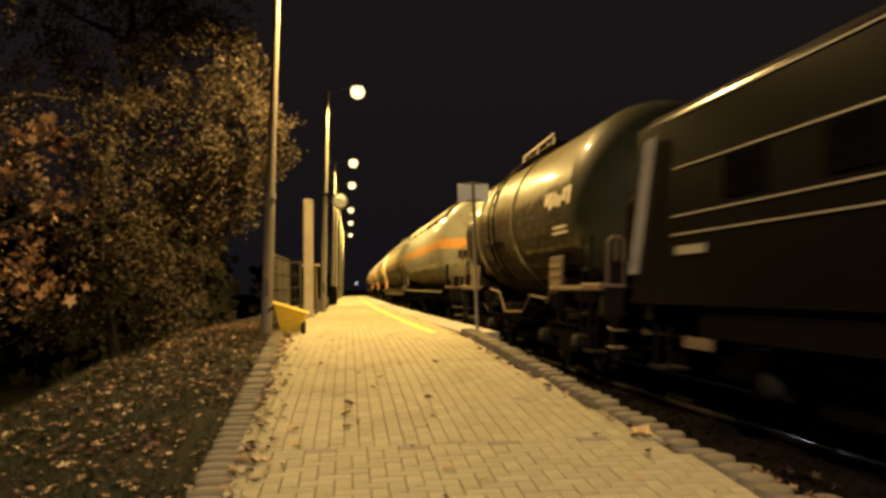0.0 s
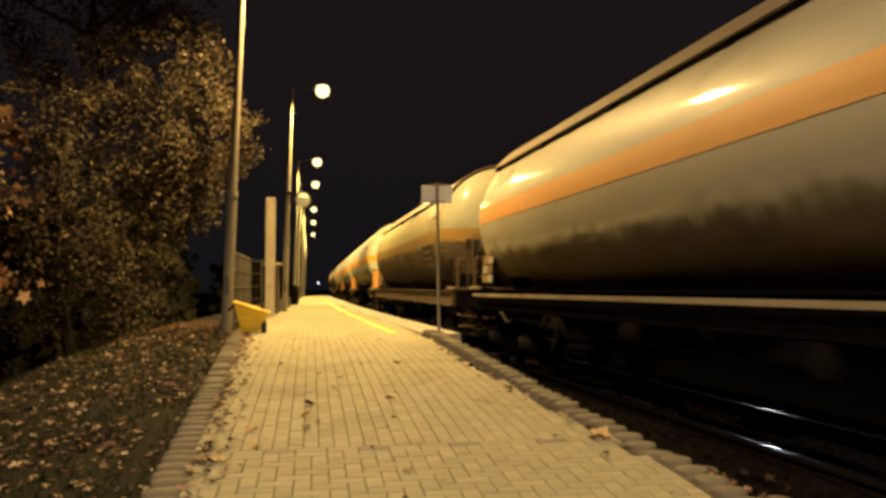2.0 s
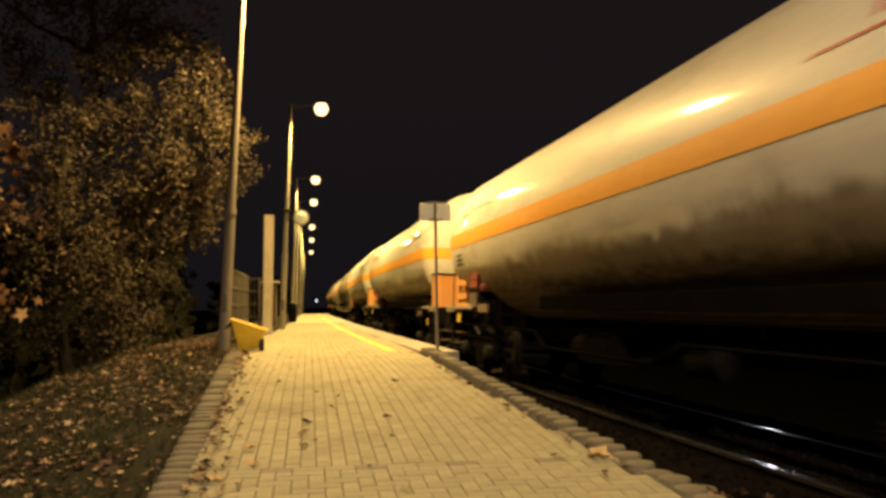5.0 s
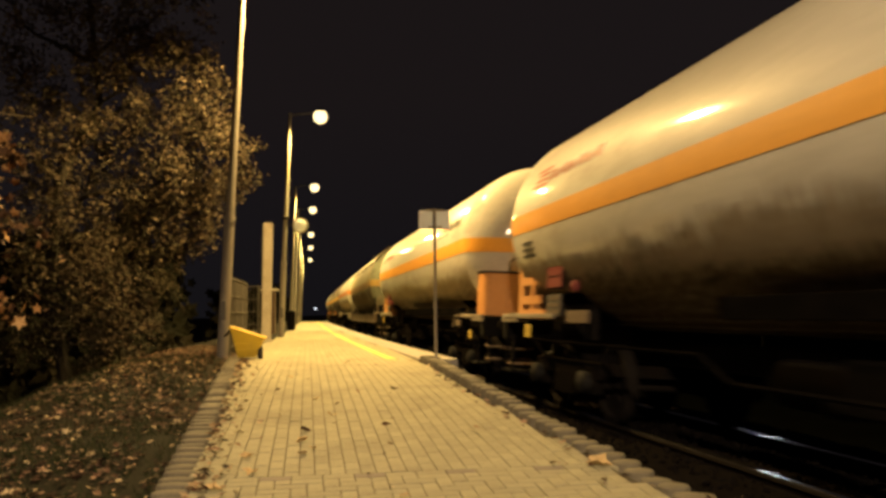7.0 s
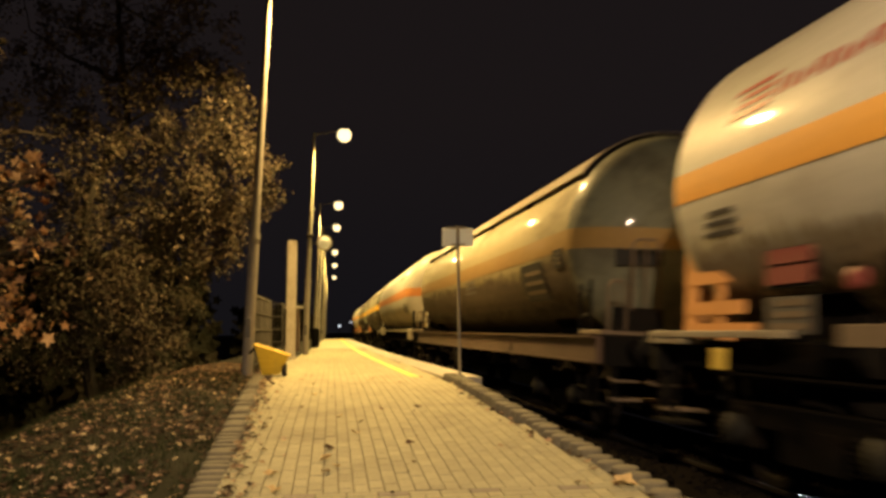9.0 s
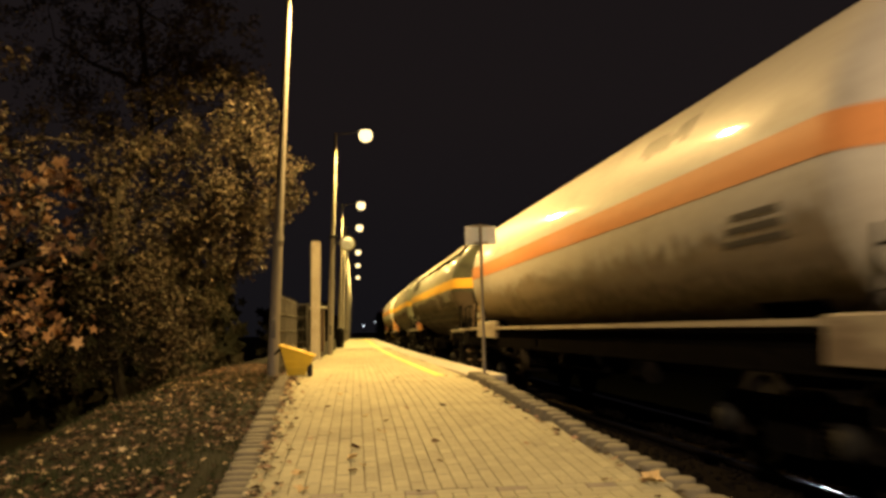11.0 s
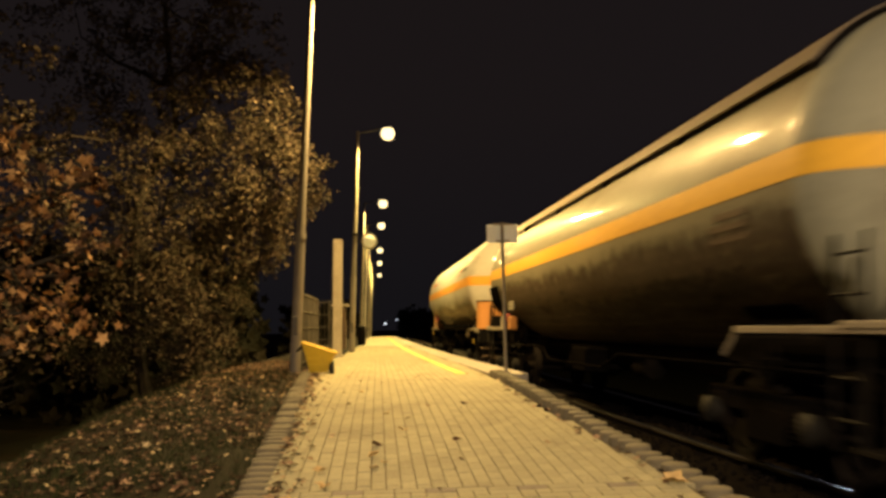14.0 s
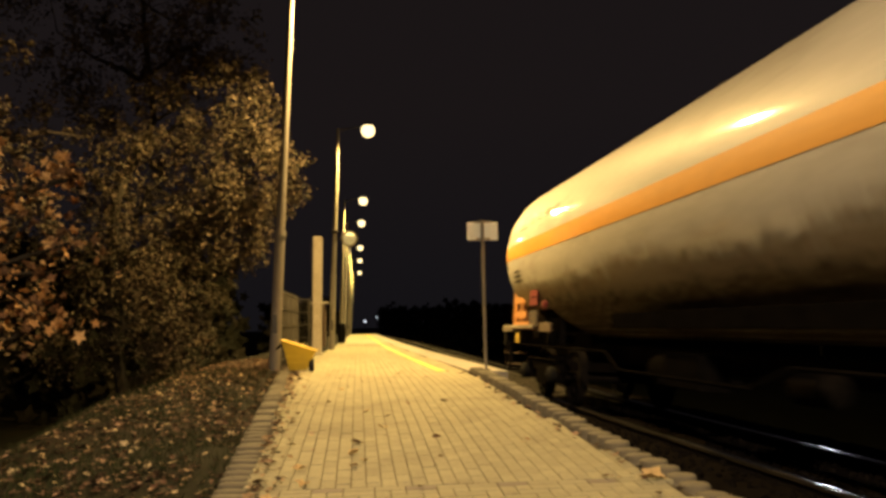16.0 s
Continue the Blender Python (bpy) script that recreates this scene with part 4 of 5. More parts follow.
def head_profile(r, depth, y0, sign, n=9):
    """A dished end as (radius, y) pairs."""
    return [(r * math.cos(a), y0 + sign * depth * math.sin(a) ** 1.0) for a in [math.pi / 2 * k / n for k in range(n + 1)]]


def tank_mesh(r, length, depth, zc):
    body = length / 2 - depth
    rear = head_profile(r, depth, body, 1)
    rear[-1] = (0.004, length / 2)
    front = head_profile(r, depth, -body, -1)[::-1]
    front[0] = (0.004, -length / 2)
    mid = [(r, -body + 2 * body * k / 6) for k in range(1, 6)]
    return Mesh().lathe(front + mid + rear, axis="y", n=64, at=(0, 0, zc))


def band_mesh(r, length, depth, zc, z0, z1, lift=0.005):
    """A level stripe right round the tank, on the sides and the dished ends."""
    body = length / 2 - depth
    rows = []
    for z in np.linspace(z0, z1, 5):
        k = math.sqrt(max(0.0, 1 - ((z - zc) / r) ** 2))
        w, d = r * k + lift, depth * k + lift
        ring = [(-w, y) for y in np.linspace(-body, body, 8)]
        ring += [(-w * math.cos(a), body + d * math.sin(a)) for a in np.linspace(0, math.pi, 26)[1:-1]]
        ring += [(w, y) for y in np.linspace(body, -body, 8)]
        ring += [(w * math.cos(a), -body - d * math.sin(a)) for a in np.linspace(0, math.pi, 26)[1:-1]]
        rows.append([(x, y, z) for x, y in ring])
    n = len(rows[0])
    fs = [(j * n + i, j * n + (i + 1) % n, (j + 1) * n + (i + 1) % n, (j + 1) * n + i) for j in range(len(rows) - 1) for i in range(n)]
    return Mesh().add([p for q in rows for p in q], fs)


def shell_mesh(r, zc, a0, a1, y0, y1, thick, n=14):
    """A curved plate over part of a tank; angles from the platform side over the top, in degrees."""
    vs, fs = [], []
    for rr in (r, r + thick):
        for y in (y0, y1):
            for k in range(n + 1):
                a = radians(a0 + (a1 - a0) * k / n)
                vs.append((-rr * math.cos(a), y, zc + rr * math.sin(a)))
    m = n + 1
    for base in (0, 2 * m):
        fs += [(base + k, base + k + 1, base + m + k + 1, base + m + k) for k in range(n)]
    fs += [(k, k + 1, 2 * m + k + 1, 2 * m + k) for k in range(n)] + [(m + k, m + k + 1, 3 * m + k + 1, 3 * m + k) for k in range(n)]
    fs += [(0, m, 3 * m, 2 * m), (n, m + n, 3 * m + n, 2 * m + n)]
    return Mesh().add(vs, fs)


def wheelset_mesh():
    m = Mesh().rod((-1.0, 0, 0), (1.0, 0, 0), 0.085, 12)
    for s in (-1, 1):
        a = s * 0.72
        m.lathe([(0.10, a - 0.02), (0.36, a - 0.02), (0.39, a - 0.065), (WHEEL_R, a - 0.065), (WHEEL_R, a + 0.065), (0.39, a + 0.065), (0.36, a + 0.02), (0.10, a + 0.02)], axis="x", n=28)
        # webs that show that it turns
        for k in range(4):
            q = k * math.pi / 2
            m.box(a + s * 0.03, 0.23 * math.cos(q), 0.23 * math.sin(q), 0.05, 0.07, 0.07)
    return m


WHEELSET = None
BOGIE_PARTS = None
WHEELSETS = []


def bogie(parent, y):
    """A two-axle bogie with cast side frames, springs and axle boxes."""
    global WHEELSET, BOGIE_PARTS
    if WHEELSET is None:
        WHEELSET = wheelset_mesh().data("wheelset", WHEEL, True)
        side = Mesh().box(0, 0, 0.60, 0.11, 2.3, 0.20, c=0.03).box(0, 0, 0.42, 0.12, 0.75, 0.30, c=0.03)
        side.box(0, -0.9, 0.50, 0.16, 0.30, 0.34, c=0.04).box(0, 0.9, 0.50, 0.16, 0.30, 0.34, c=0.04)
        boxes = Mesh().lathe([(0.05, -0.09), (0.12, -0.09), (0.13, 0.05), (0.05, 0.09)], axis="x", n=14)
        spring = Mesh().lathe([(0.070 + 0.025 * (k % 2), 0.022 * k) for k in range(13)], n=12)
        cross = Mesh().box(0, 0, 0.66, 2.0, 0.42, 0.22, c=0.04).box(0, -1.15, 0.62, 1.9, 0.10, 0.14).box(0, 1.15, 0.62, 1.9, 0.10, 0.14)
        shoe = Mesh().box(0, 0, 0, 0.09, 0.09, 0.34, c=0.02)
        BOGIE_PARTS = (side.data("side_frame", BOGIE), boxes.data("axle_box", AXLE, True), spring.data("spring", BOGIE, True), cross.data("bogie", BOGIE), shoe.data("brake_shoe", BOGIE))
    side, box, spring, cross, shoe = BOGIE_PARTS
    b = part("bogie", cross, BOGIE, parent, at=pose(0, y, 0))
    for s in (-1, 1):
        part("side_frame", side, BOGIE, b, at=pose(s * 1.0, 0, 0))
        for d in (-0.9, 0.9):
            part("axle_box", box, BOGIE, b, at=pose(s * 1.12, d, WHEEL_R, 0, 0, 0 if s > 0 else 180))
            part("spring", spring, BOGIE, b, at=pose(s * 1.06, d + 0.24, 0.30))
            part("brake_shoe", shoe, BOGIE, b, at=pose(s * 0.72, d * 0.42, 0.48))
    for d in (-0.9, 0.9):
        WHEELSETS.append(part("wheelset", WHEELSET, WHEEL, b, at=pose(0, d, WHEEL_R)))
    return b


def buffers_and_coupling(w, end, mat):
    """end: y of the headstock; buffers stick out of it."""
    s = 1 if end > 0 else -1
    part("headstock", Mesh().box(0, end - s * 0.10, 1.06, 2.5, 0.20, 0.36, c=0.03), DARK_METAL, w)
    for x in (-0.875, 0.875):
        b = Mesh().lathe([(0.13, 0), (0.13, 0.25), (0.09, 0.26), (0.09, 0.50), (0.22, 0.52), (0.235, 0.56), (0.20, 0.585)], axis="y", n=20)
        part("buffer", b, DARK_METAL, w, at=pose(x, end, 1.06, 0, 0, 0 if s > 0 else 180), smooth=True)
    part("coupling_hook", Mesh().box(0, end + s * 0.2, 1.0, 0.09, 0.45, 0.13, c=0.02).rod((0, end + s * 0.42, 0.98), (0, end + s * 0.62, 0.90), 0.035), DARK_METAL, w)
    for x in (-0.35, 0.35):
        part("brake_hose", Mesh().pipe([(x, end, 0.92), (x, end + s * 0.2, 0.80), (x * 0.8, end + s * 0.36, 0.62), (x * 0.5, end + s * 0.5, 0.66)], 0.028), BLACK_RUBBER, w)
    # shunter's step and grab iron at the corner
    part("corner_step", Mesh().box(-1.15, end - s * 0.45, 0.42, 0.30, 0.42, 0.03).rod((-1.25, end - s * 0.62, 0.42), (-1.25, end - s * 0.62, 0.95), 0.016).rod((-1.25, end - s * 0.28, 0.42), (-1.25, end - s * 0.28, 0.95), 0.016), DARK_METAL, w)
    part("grab_iron", Mesh().pipe([(-1.2, end + s * 0.02, 0.75), (-1.2, end + s * 0.14, 0.72), (-0.75, end + s * 0.14, 0.72), (-0.75, end + s * 0.02, 0.75)], 0.015), P_FRAME, w)


def ladder(parent, x, y, z0, z1, along="y", width=0.38, mat=None, label=""):
    m = Mesh()
    dx, dy = (0, width / 2) if along == "y" else (width / 2, 0)
    for s in (-1, 1):
        m.rod((x + s * dx, y + s * dy, z0), (x + s * dx, y + s * dy, z1), 0.02, 6)
    z = z0 + 0.15
    while z < z1:
        m.rod((x - dx, y - dy, z), (x + dx, y + dy, z), 0.014, 6)
        z += 0.29
    return part("ladder", m, mat or DARK_METAL, parent, label)


def bars(parent, name, r, zc, y0, y1, z0, z1, count, mat, label=""):
    """Unreadable writing on the platform side of a tank as plain bars."""
    m = Mesh()
    step = (z1 - z0) / count
    for k in range(count):
        z = z0 + step * k
        a0, a1 = math.degrees(math.asin((z - zc) / r)), math.degrees(math.asin((z + step * 0.55 - zc) / r))
        e = y1 - (0.25 * (y1 - y0)) * ((k * 7) % 3) / 2
        s = shell_mesh(r + 0.004, zc, a0, a1, y0, e, 0.003, 2)
        m.add(s.v, s.f)
    return part(name, m, mat, parent, label)


def end_platform(w, end, z, mat):
    """Brakeman's platform with its railing."""
    s = 1 if end > 0 else -1
    part("end_deck", Mesh().box(0, end - s * 0.42, z, 2.6, 0.78, 0.05, c=0.01), mat, w)
    y = end - s * 0.05
    for q in (-1, 1):
        for x0, x1, z0, z1 in ((-1.21, -1.00, z, 1.86), (-0.92, -0.60, z + 0.26, 2.36)):
            loop = [(q * x0, y, z0), (q * x0, y, z1 - 0.06), (q * (x0 + 0.05), y, z1), (q * (x1 - 0.05), y, z1), (q * x1, y, z1 - 0.06), (q * x1, y, z0)]
            rail = part("end_railing", Mesh().pipe(loop, 0.019, 6), P_FRAME if mat is P_FRAME else DARK_METAL, w)
            part("bar", Mesh().rod((q * (x0 + x1) / 2, y, z0), (q * (x0 + x1) / 2, y, z1), 0.014, 6), P_FRAME if mat is P_FRAME else DARK_METAL, rail)
        part("railing_foot", Mesh().box(q * -0.85, y, z + 0.15, 0.62, 0.03, 0.30, c=0.006), DARK_METAL, w)


def shunter_step(w, end):
    """Hanging step frames under both buffers."""
    s = 1 if end > 0 else -1
    for q in (-1, 1):
        f = Mesh()
        for x in (-1.10, -0.42):
            f.box(q * x, end - s * 0.10, 0.78, 0.05, 0.10, 0.56, c=0.006)
        f.box(q * -0.76, end - s * 0.10, 0.98, 0.66, 0.04, 0.03)
        step = part("shunter_step", f, DARK_METAL, w)
        part("tread", Mesh().box(q * -0.76, end - s * 0.08, 0.505, 0.78, 0.24, 0.028, c=0.006), P_FRAME, step, "pale step tread")


def sheet_strip(path, z0, z1, thick):
    """An upright sheet bent along a path of (x, y) points."""
    out = []
    for k, (x, y) in enumerate(path):
        a, b = path[max(0, k - 1)], path[min(len(path) - 1, k + 1)]
        d = Vector((b[0] - a[0], b[1] - a[1])).normalized()
        out.append((x - d.y * thick, y + d.x * thick))
    n = len(path)
    vs = [(x, y, z) for z in (z0, z1) for ring in (path, out) for x, y in ring]
    fs = []
    for k in range(n - 1):
        fs += [(k, k + 1, 2 * n + k + 1, 2 * n + k), (n + k, n + k + 1, 3 * n + k + 1, 3 * n + k), (k, k + 1, n + k + 1, n + k), (2 * n + k, 2 * n + k + 1, 3 * n + k + 1, 3 * n + k)]
    fs += [(0, n, 3 * n, 2 * n), (n - 1, 2 * n - 1, 4 * n - 1, 3 * n - 1)]
    return Mesh().add(vs, fs)


def gas_end(w, end, r, zc):
    """The painted ends of the white wagons: a wrapped sheet in front, slotted gussets and boards at the rear."""
    s = 1 if end > 0 else -1
    part("end_deck", Mesh().box(0, end - s * 0.42, 1.165, 2.56, 0.80, 0.05, c=0.01), P_DECK, w)
    if s < 0:
        y, hw, cr = end + 0.05, 1.25, 0.16
        path = [(-hw, y + 0.46), (-hw, y + cr)]
        path += [(-hw + cr - cr * math.cos(a), y + cr - cr * math.sin(a)) for a in np.linspace(0, math.pi / 2, 6)[1:]]
        path += [(-x, q) for x, q in reversed(path)]
        front = part("end_panel", sheet_strip(path, 1.20, 1.985, 0.03), P_AMBER, w, "orange painted sheet wrapped round the wagon's end", smooth=True)
        part("panel_edge", Mesh().pipe([(x, q, 1.985) for x, q in path], 0.022, 6), DARK_METAL, front, "dark rolled top edge")
        part("panel_foot", Mesh().pipe([(x * 1.004, q - 0.006, 1.215) for x, q in path], 0.016, 6), P_BOX, front)
        for x in (-0.86, -0.46, 0.30, 0.86):
            part("panel_rib", Mesh().box(x, y - 0.012, 1.59, 0.035, 0.025, 0.74), P_AMBER, front)
        for x0, x1, h in ((-0.80, -0.54, 0.26), (-0.18, 0.62, 0.34)):
            arch = [(x0, y, 1.97), (x0, y, 1.97 + h - 0.07), (x0 + 0.07, y, 1.97 + h), (x1 - 0.07, y, 1.97 + h), (x1, y, 1.97 + h - 0.07), (x1, y, 1.97)]
            part("hand_loop", Mesh().pipe(arch, 0.019, 6), P_FRAME, front)
        part("foot_bar", Mesh().rod((-0.10, y - 0.05, 1.73), (0.75, y - 0.05, 1.73), 0.018, 6), DARK_METAL, front)
        part("foot_bar", Mesh().rod((-0.48, y - 0.05, 1.60), (-0.36, y - 0.05, 1.60), 0.018, 6), DARK_METAL, front)
        ring = [(-0.28 + 0.13 * math.cos(a), y - 0.07, 1.48 + 0.20 * math.sin(a)) for a in np.linspace(0, 2 * math.pi, 15)]
        part("brake_wheel", Mesh().pipe(ring, 0.018, 6).rod((-0.28, y - 0.07, 1.28), (-0.28, y - 0.07, 1.68), 0.014, 6), P_FRAME, front, "rusty handbrake wheel")
        return
    for q in (-1, 1):
        x = q * 1.20
        # a sheet cut along the tank's curve, with two slots left open near the frame
        curve = [(end - 0.68, 2.03), (end - 0.95, 1.97), (end - 1.22, 1.82), (end - 1.46, 1.66), (end - 0.68, 1.66)]
        g = Mesh().add([(x + dx, y, z) for dx in (-0.02, 0.02) for y, z in curve], [(0, 1, 2, 3, 4), (9, 8, 7, 6, 5)] + [(k, (k + 1) % 5, 5 + (k + 1) % 5, 5 + k) for k in range(5)])
        for z, d in ((1.26, 1.86), (1.45, 1.68)):
            g.box(x, end - (0.68 + d) / 2, z, 0.04, d - 0.68, 0.115)
        for d, w0 in ((0.78, 0.20), (1.30, 0.10)):
            g.box(x * 0.997, end - d, 1.44, 0.036, w0, 0.46)
        part("gusset", g, P_AMBER, w, "slotted orange gusset under the tank's end")
        part("end_sheet", Mesh().box(q * 0.66, end - 0.70, 1.60, 1.06, 0.03, 0.82, c=0.006), P_AMBER, w)
    plate = part("text_plate", Mesh().box(-1.25, end - 2.4, 1.36, 0.02, 0.56, 0.27, c=0.004), WRITING, w, "small grey plate with rows of print")
    for k in range(3):
        part("print_bar", Mesh().box(-1.263, end - 2.4 - 0.02 * k, 1.28 + 0.085 * k, 0.006, 0.48 - 0.05 * k, 0.045), P_FRAME, plate)
    part("tail_lamp", Mesh().lathe([(0.04, 0.0), (0.075, 0.02), (0.075, 0.07), (0.05, 0.09)], axis="x", n=18, at=(-1.30, end - 3.15, 1.58)), RED_PLATE, w, "dull red round lamp", smooth=True)
    part("corner_plate", Mesh().box(-1.30, end - 3.4, 1.215, 0.03, 0.70, 0.14, c=0.006), P_FRAME, w, "pale plate on the frame")


# depth of the dished ends of each wagon, by name
DISH = {}


def tank_wagon(name, label, length, r, zc, body, band=None, band_z=(2.36, 2.62), shield=None, sill=None, panel=None, frame_mat=None, dish=0.62, extras=()):
    """length: of the tank over its dished ends."""
    frame_mat = frame_mat or P_FRAME
    w = thing(name, label, "tank wagon", group="tank wagons of the train")
    depth = r * dish
    DISH[w.name] = depth
    part("tank", tank_mesh(r, length, depth, zc), body, w, smooth=True)
    if band:
        part("band", band_mesh(r, length, depth, zc, *band_z), band, w, "painted stripe round the tank", smooth=True)
    end = length / 2 + 0.35
    # welded seams of the barrel
    for y in np.linspace(-length / 2 + depth, length / 2 - depth, 7):
        part("seam", shell_mesh(r - 0.002, zc, -180, 180, y - 0.010, y + 0.010, 0.0045, 48), body, w, smooth=True)
    if shield:
        span = length - 2 * depth - 0.1
        count = 5
        for k in range(count):
            y0 = -span / 2 + span * k / count
            part("sun_shield", shell_mesh(r + 0.055, zc, 35, 145, y0 + 0.01, y0 + span / count - 0.01, 0.025), shield, w, "raised sun shield plate", smooth=True)
        for k in range(count + 1):
            y0 = -span / 2 + span * k / count
            h = shell_mesh(r, zc, 34, 146, y0 - 0.03, y0 + 0.03, 0.055, 16)
            part("shield_hoop", h, DARK_METAL, w)
    # underframe
    if panel:
        # near-black strips added for the shade under the white tanks
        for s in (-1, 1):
            part("side_sill", Mesh().box(s * 1.24, -2.4, 1.29, 0.10, 8.2, 0.18, c=0.012), NEAR_BLACK, w)
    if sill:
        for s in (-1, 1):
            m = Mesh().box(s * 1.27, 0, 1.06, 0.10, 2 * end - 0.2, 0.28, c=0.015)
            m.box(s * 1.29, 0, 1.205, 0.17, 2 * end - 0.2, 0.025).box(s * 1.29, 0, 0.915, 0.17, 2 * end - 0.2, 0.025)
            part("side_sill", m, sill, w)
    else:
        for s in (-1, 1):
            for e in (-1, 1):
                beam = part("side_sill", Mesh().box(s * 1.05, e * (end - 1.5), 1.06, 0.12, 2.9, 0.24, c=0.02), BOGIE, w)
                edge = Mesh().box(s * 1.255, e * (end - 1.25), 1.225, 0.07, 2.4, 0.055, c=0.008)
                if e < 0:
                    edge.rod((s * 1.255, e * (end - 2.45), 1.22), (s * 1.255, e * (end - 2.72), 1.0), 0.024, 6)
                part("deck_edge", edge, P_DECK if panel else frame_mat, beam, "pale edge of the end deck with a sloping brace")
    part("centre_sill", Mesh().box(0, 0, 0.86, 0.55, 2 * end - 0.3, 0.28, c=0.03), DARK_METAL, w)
    for e in (-1, 1):
        y = e * (end - 2.35)
        sad = Mesh()
        zlow = zc - r
        for x in (-0.85, -0.3, 0.3, 0.85):
            top = zc - math.sqrt(r * r - x * x) + 0.03
            sad.box(x, y, (0.95 + top) / 2, 0.10, 1.0, max(0.1, top - 0.95), c=0.01)
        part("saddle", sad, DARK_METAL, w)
        part("saddle_strap", shell_mesh(r + 0.002, zc, -70, -45, y - 0.5, y + 0.5, 0.02, 8), NEAR_BLACK, w, smooth=True)
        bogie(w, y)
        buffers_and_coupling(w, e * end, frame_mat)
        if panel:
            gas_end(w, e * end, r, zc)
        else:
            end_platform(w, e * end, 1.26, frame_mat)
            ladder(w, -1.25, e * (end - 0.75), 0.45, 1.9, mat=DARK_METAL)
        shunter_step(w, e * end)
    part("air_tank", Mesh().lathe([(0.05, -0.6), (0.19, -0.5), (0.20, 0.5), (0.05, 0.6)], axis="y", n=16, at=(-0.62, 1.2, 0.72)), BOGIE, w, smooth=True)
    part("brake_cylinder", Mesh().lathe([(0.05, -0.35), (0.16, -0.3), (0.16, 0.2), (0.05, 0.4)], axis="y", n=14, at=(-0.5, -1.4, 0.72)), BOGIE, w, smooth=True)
    part("valve_box", Mesh().box(-0.95, 0.0, 0.78, 0.35, 0.9, 0.36, c=0.03), NEAR_BLACK, w)
    part("discharge_pipe", Mesh().pipe([(0, 0.5, zc - r), (0, 0.5, 0.65), (-1.15, 0.5, 0.62)], 0.07, 12), NEAR_BLACK, w, smooth=True)
    part("pipe_run", Mesh().pipe([(-1.18, -end + 1.2, 0.90), (-1.18, -2.2, 0.90), (-1.22, -1.6, 0.70), (-1.22, 1.6, 0.70), (-1.18, 2.2, 0.90), (-1.18, end - 1.2, 0.90)], 0.022, 6), NEAR_BLACK, w)
    ring = [(-1.27, -end + 1.9 + 0.18 * math.cos(a), 0.98 + 0.18 * math.sin(a)) for a in np.linspace(0, 2 * math.pi, 17)]
    part("handbrake_wheel", Mesh().pipe(ring, 0.016, 6).rod((-1.27, -end + 1.72, 0.98), (-1.27, -end + 2.08, 0.98), 0.012, 6).rod((-1.27, -end + 1.9, 0.80), (-1.27, -end + 1.9, 1.16), 0.012, 6).rod((-1.27, -end + 1.9, 0.98), (-1.05, -end + 1.9, 0.98), 0.02, 6), BOGIE, w)
    if panel:
        for y, sy, z, sz in ((-end + 0.75, 0.13, 0.90, 0.14), (end - 1.5, 0.24, 1.02, 0.17)):
            part("label_plate", Mesh().box(-1.31, y, z, 0.015, sy, sz, c=0.004), LABEL_YELLOW, w, "small yellow label plate")
        part("brake_plate", Mesh().box(-1.345, -end + 1.7, 1.08, 0.02, 0.42, 0.10, c=0.004), P_FRAME, w, "pale stencilled plate on the sill")
    if panel or sill:
        by, bz = (end - 2.4, 1.73) if panel else (end - 1.25, 1.58)
        board = part("data_board", Mesh().box(-1.24, by, bz, 0.03, 0.60 if panel else 0.78, 0.34 if panel else 0.52, c=0.01), DARK_METAL, w, "dark board with small label plates")
        rows = ((0, 0.075, 0.56, RED_PLATE), (0, -0.075, 0.56, RED_PLATE)) if panel else ((-0.19, 0.16, 0.30, P_GREY), (0.17, 0.16, 0.30, P_BROWN), (-0.17, 0.0, 0.32, P_FRAME), (0.20, 0.0, 0.26, P_GREY), (-0.19, -0.16, 0.28, P_GREY), (0.17, -0.16, 0.32, P_BROWN))
        for dy, dz, sy, mat in rows:
            part("label_plate", Mesh().box(-1.262, by + dy, bz + dz, 0.012, sy, 0.13), mat, board)
    for kind, args in extras:
        kind(w, r, zc, length, *args)
    return w


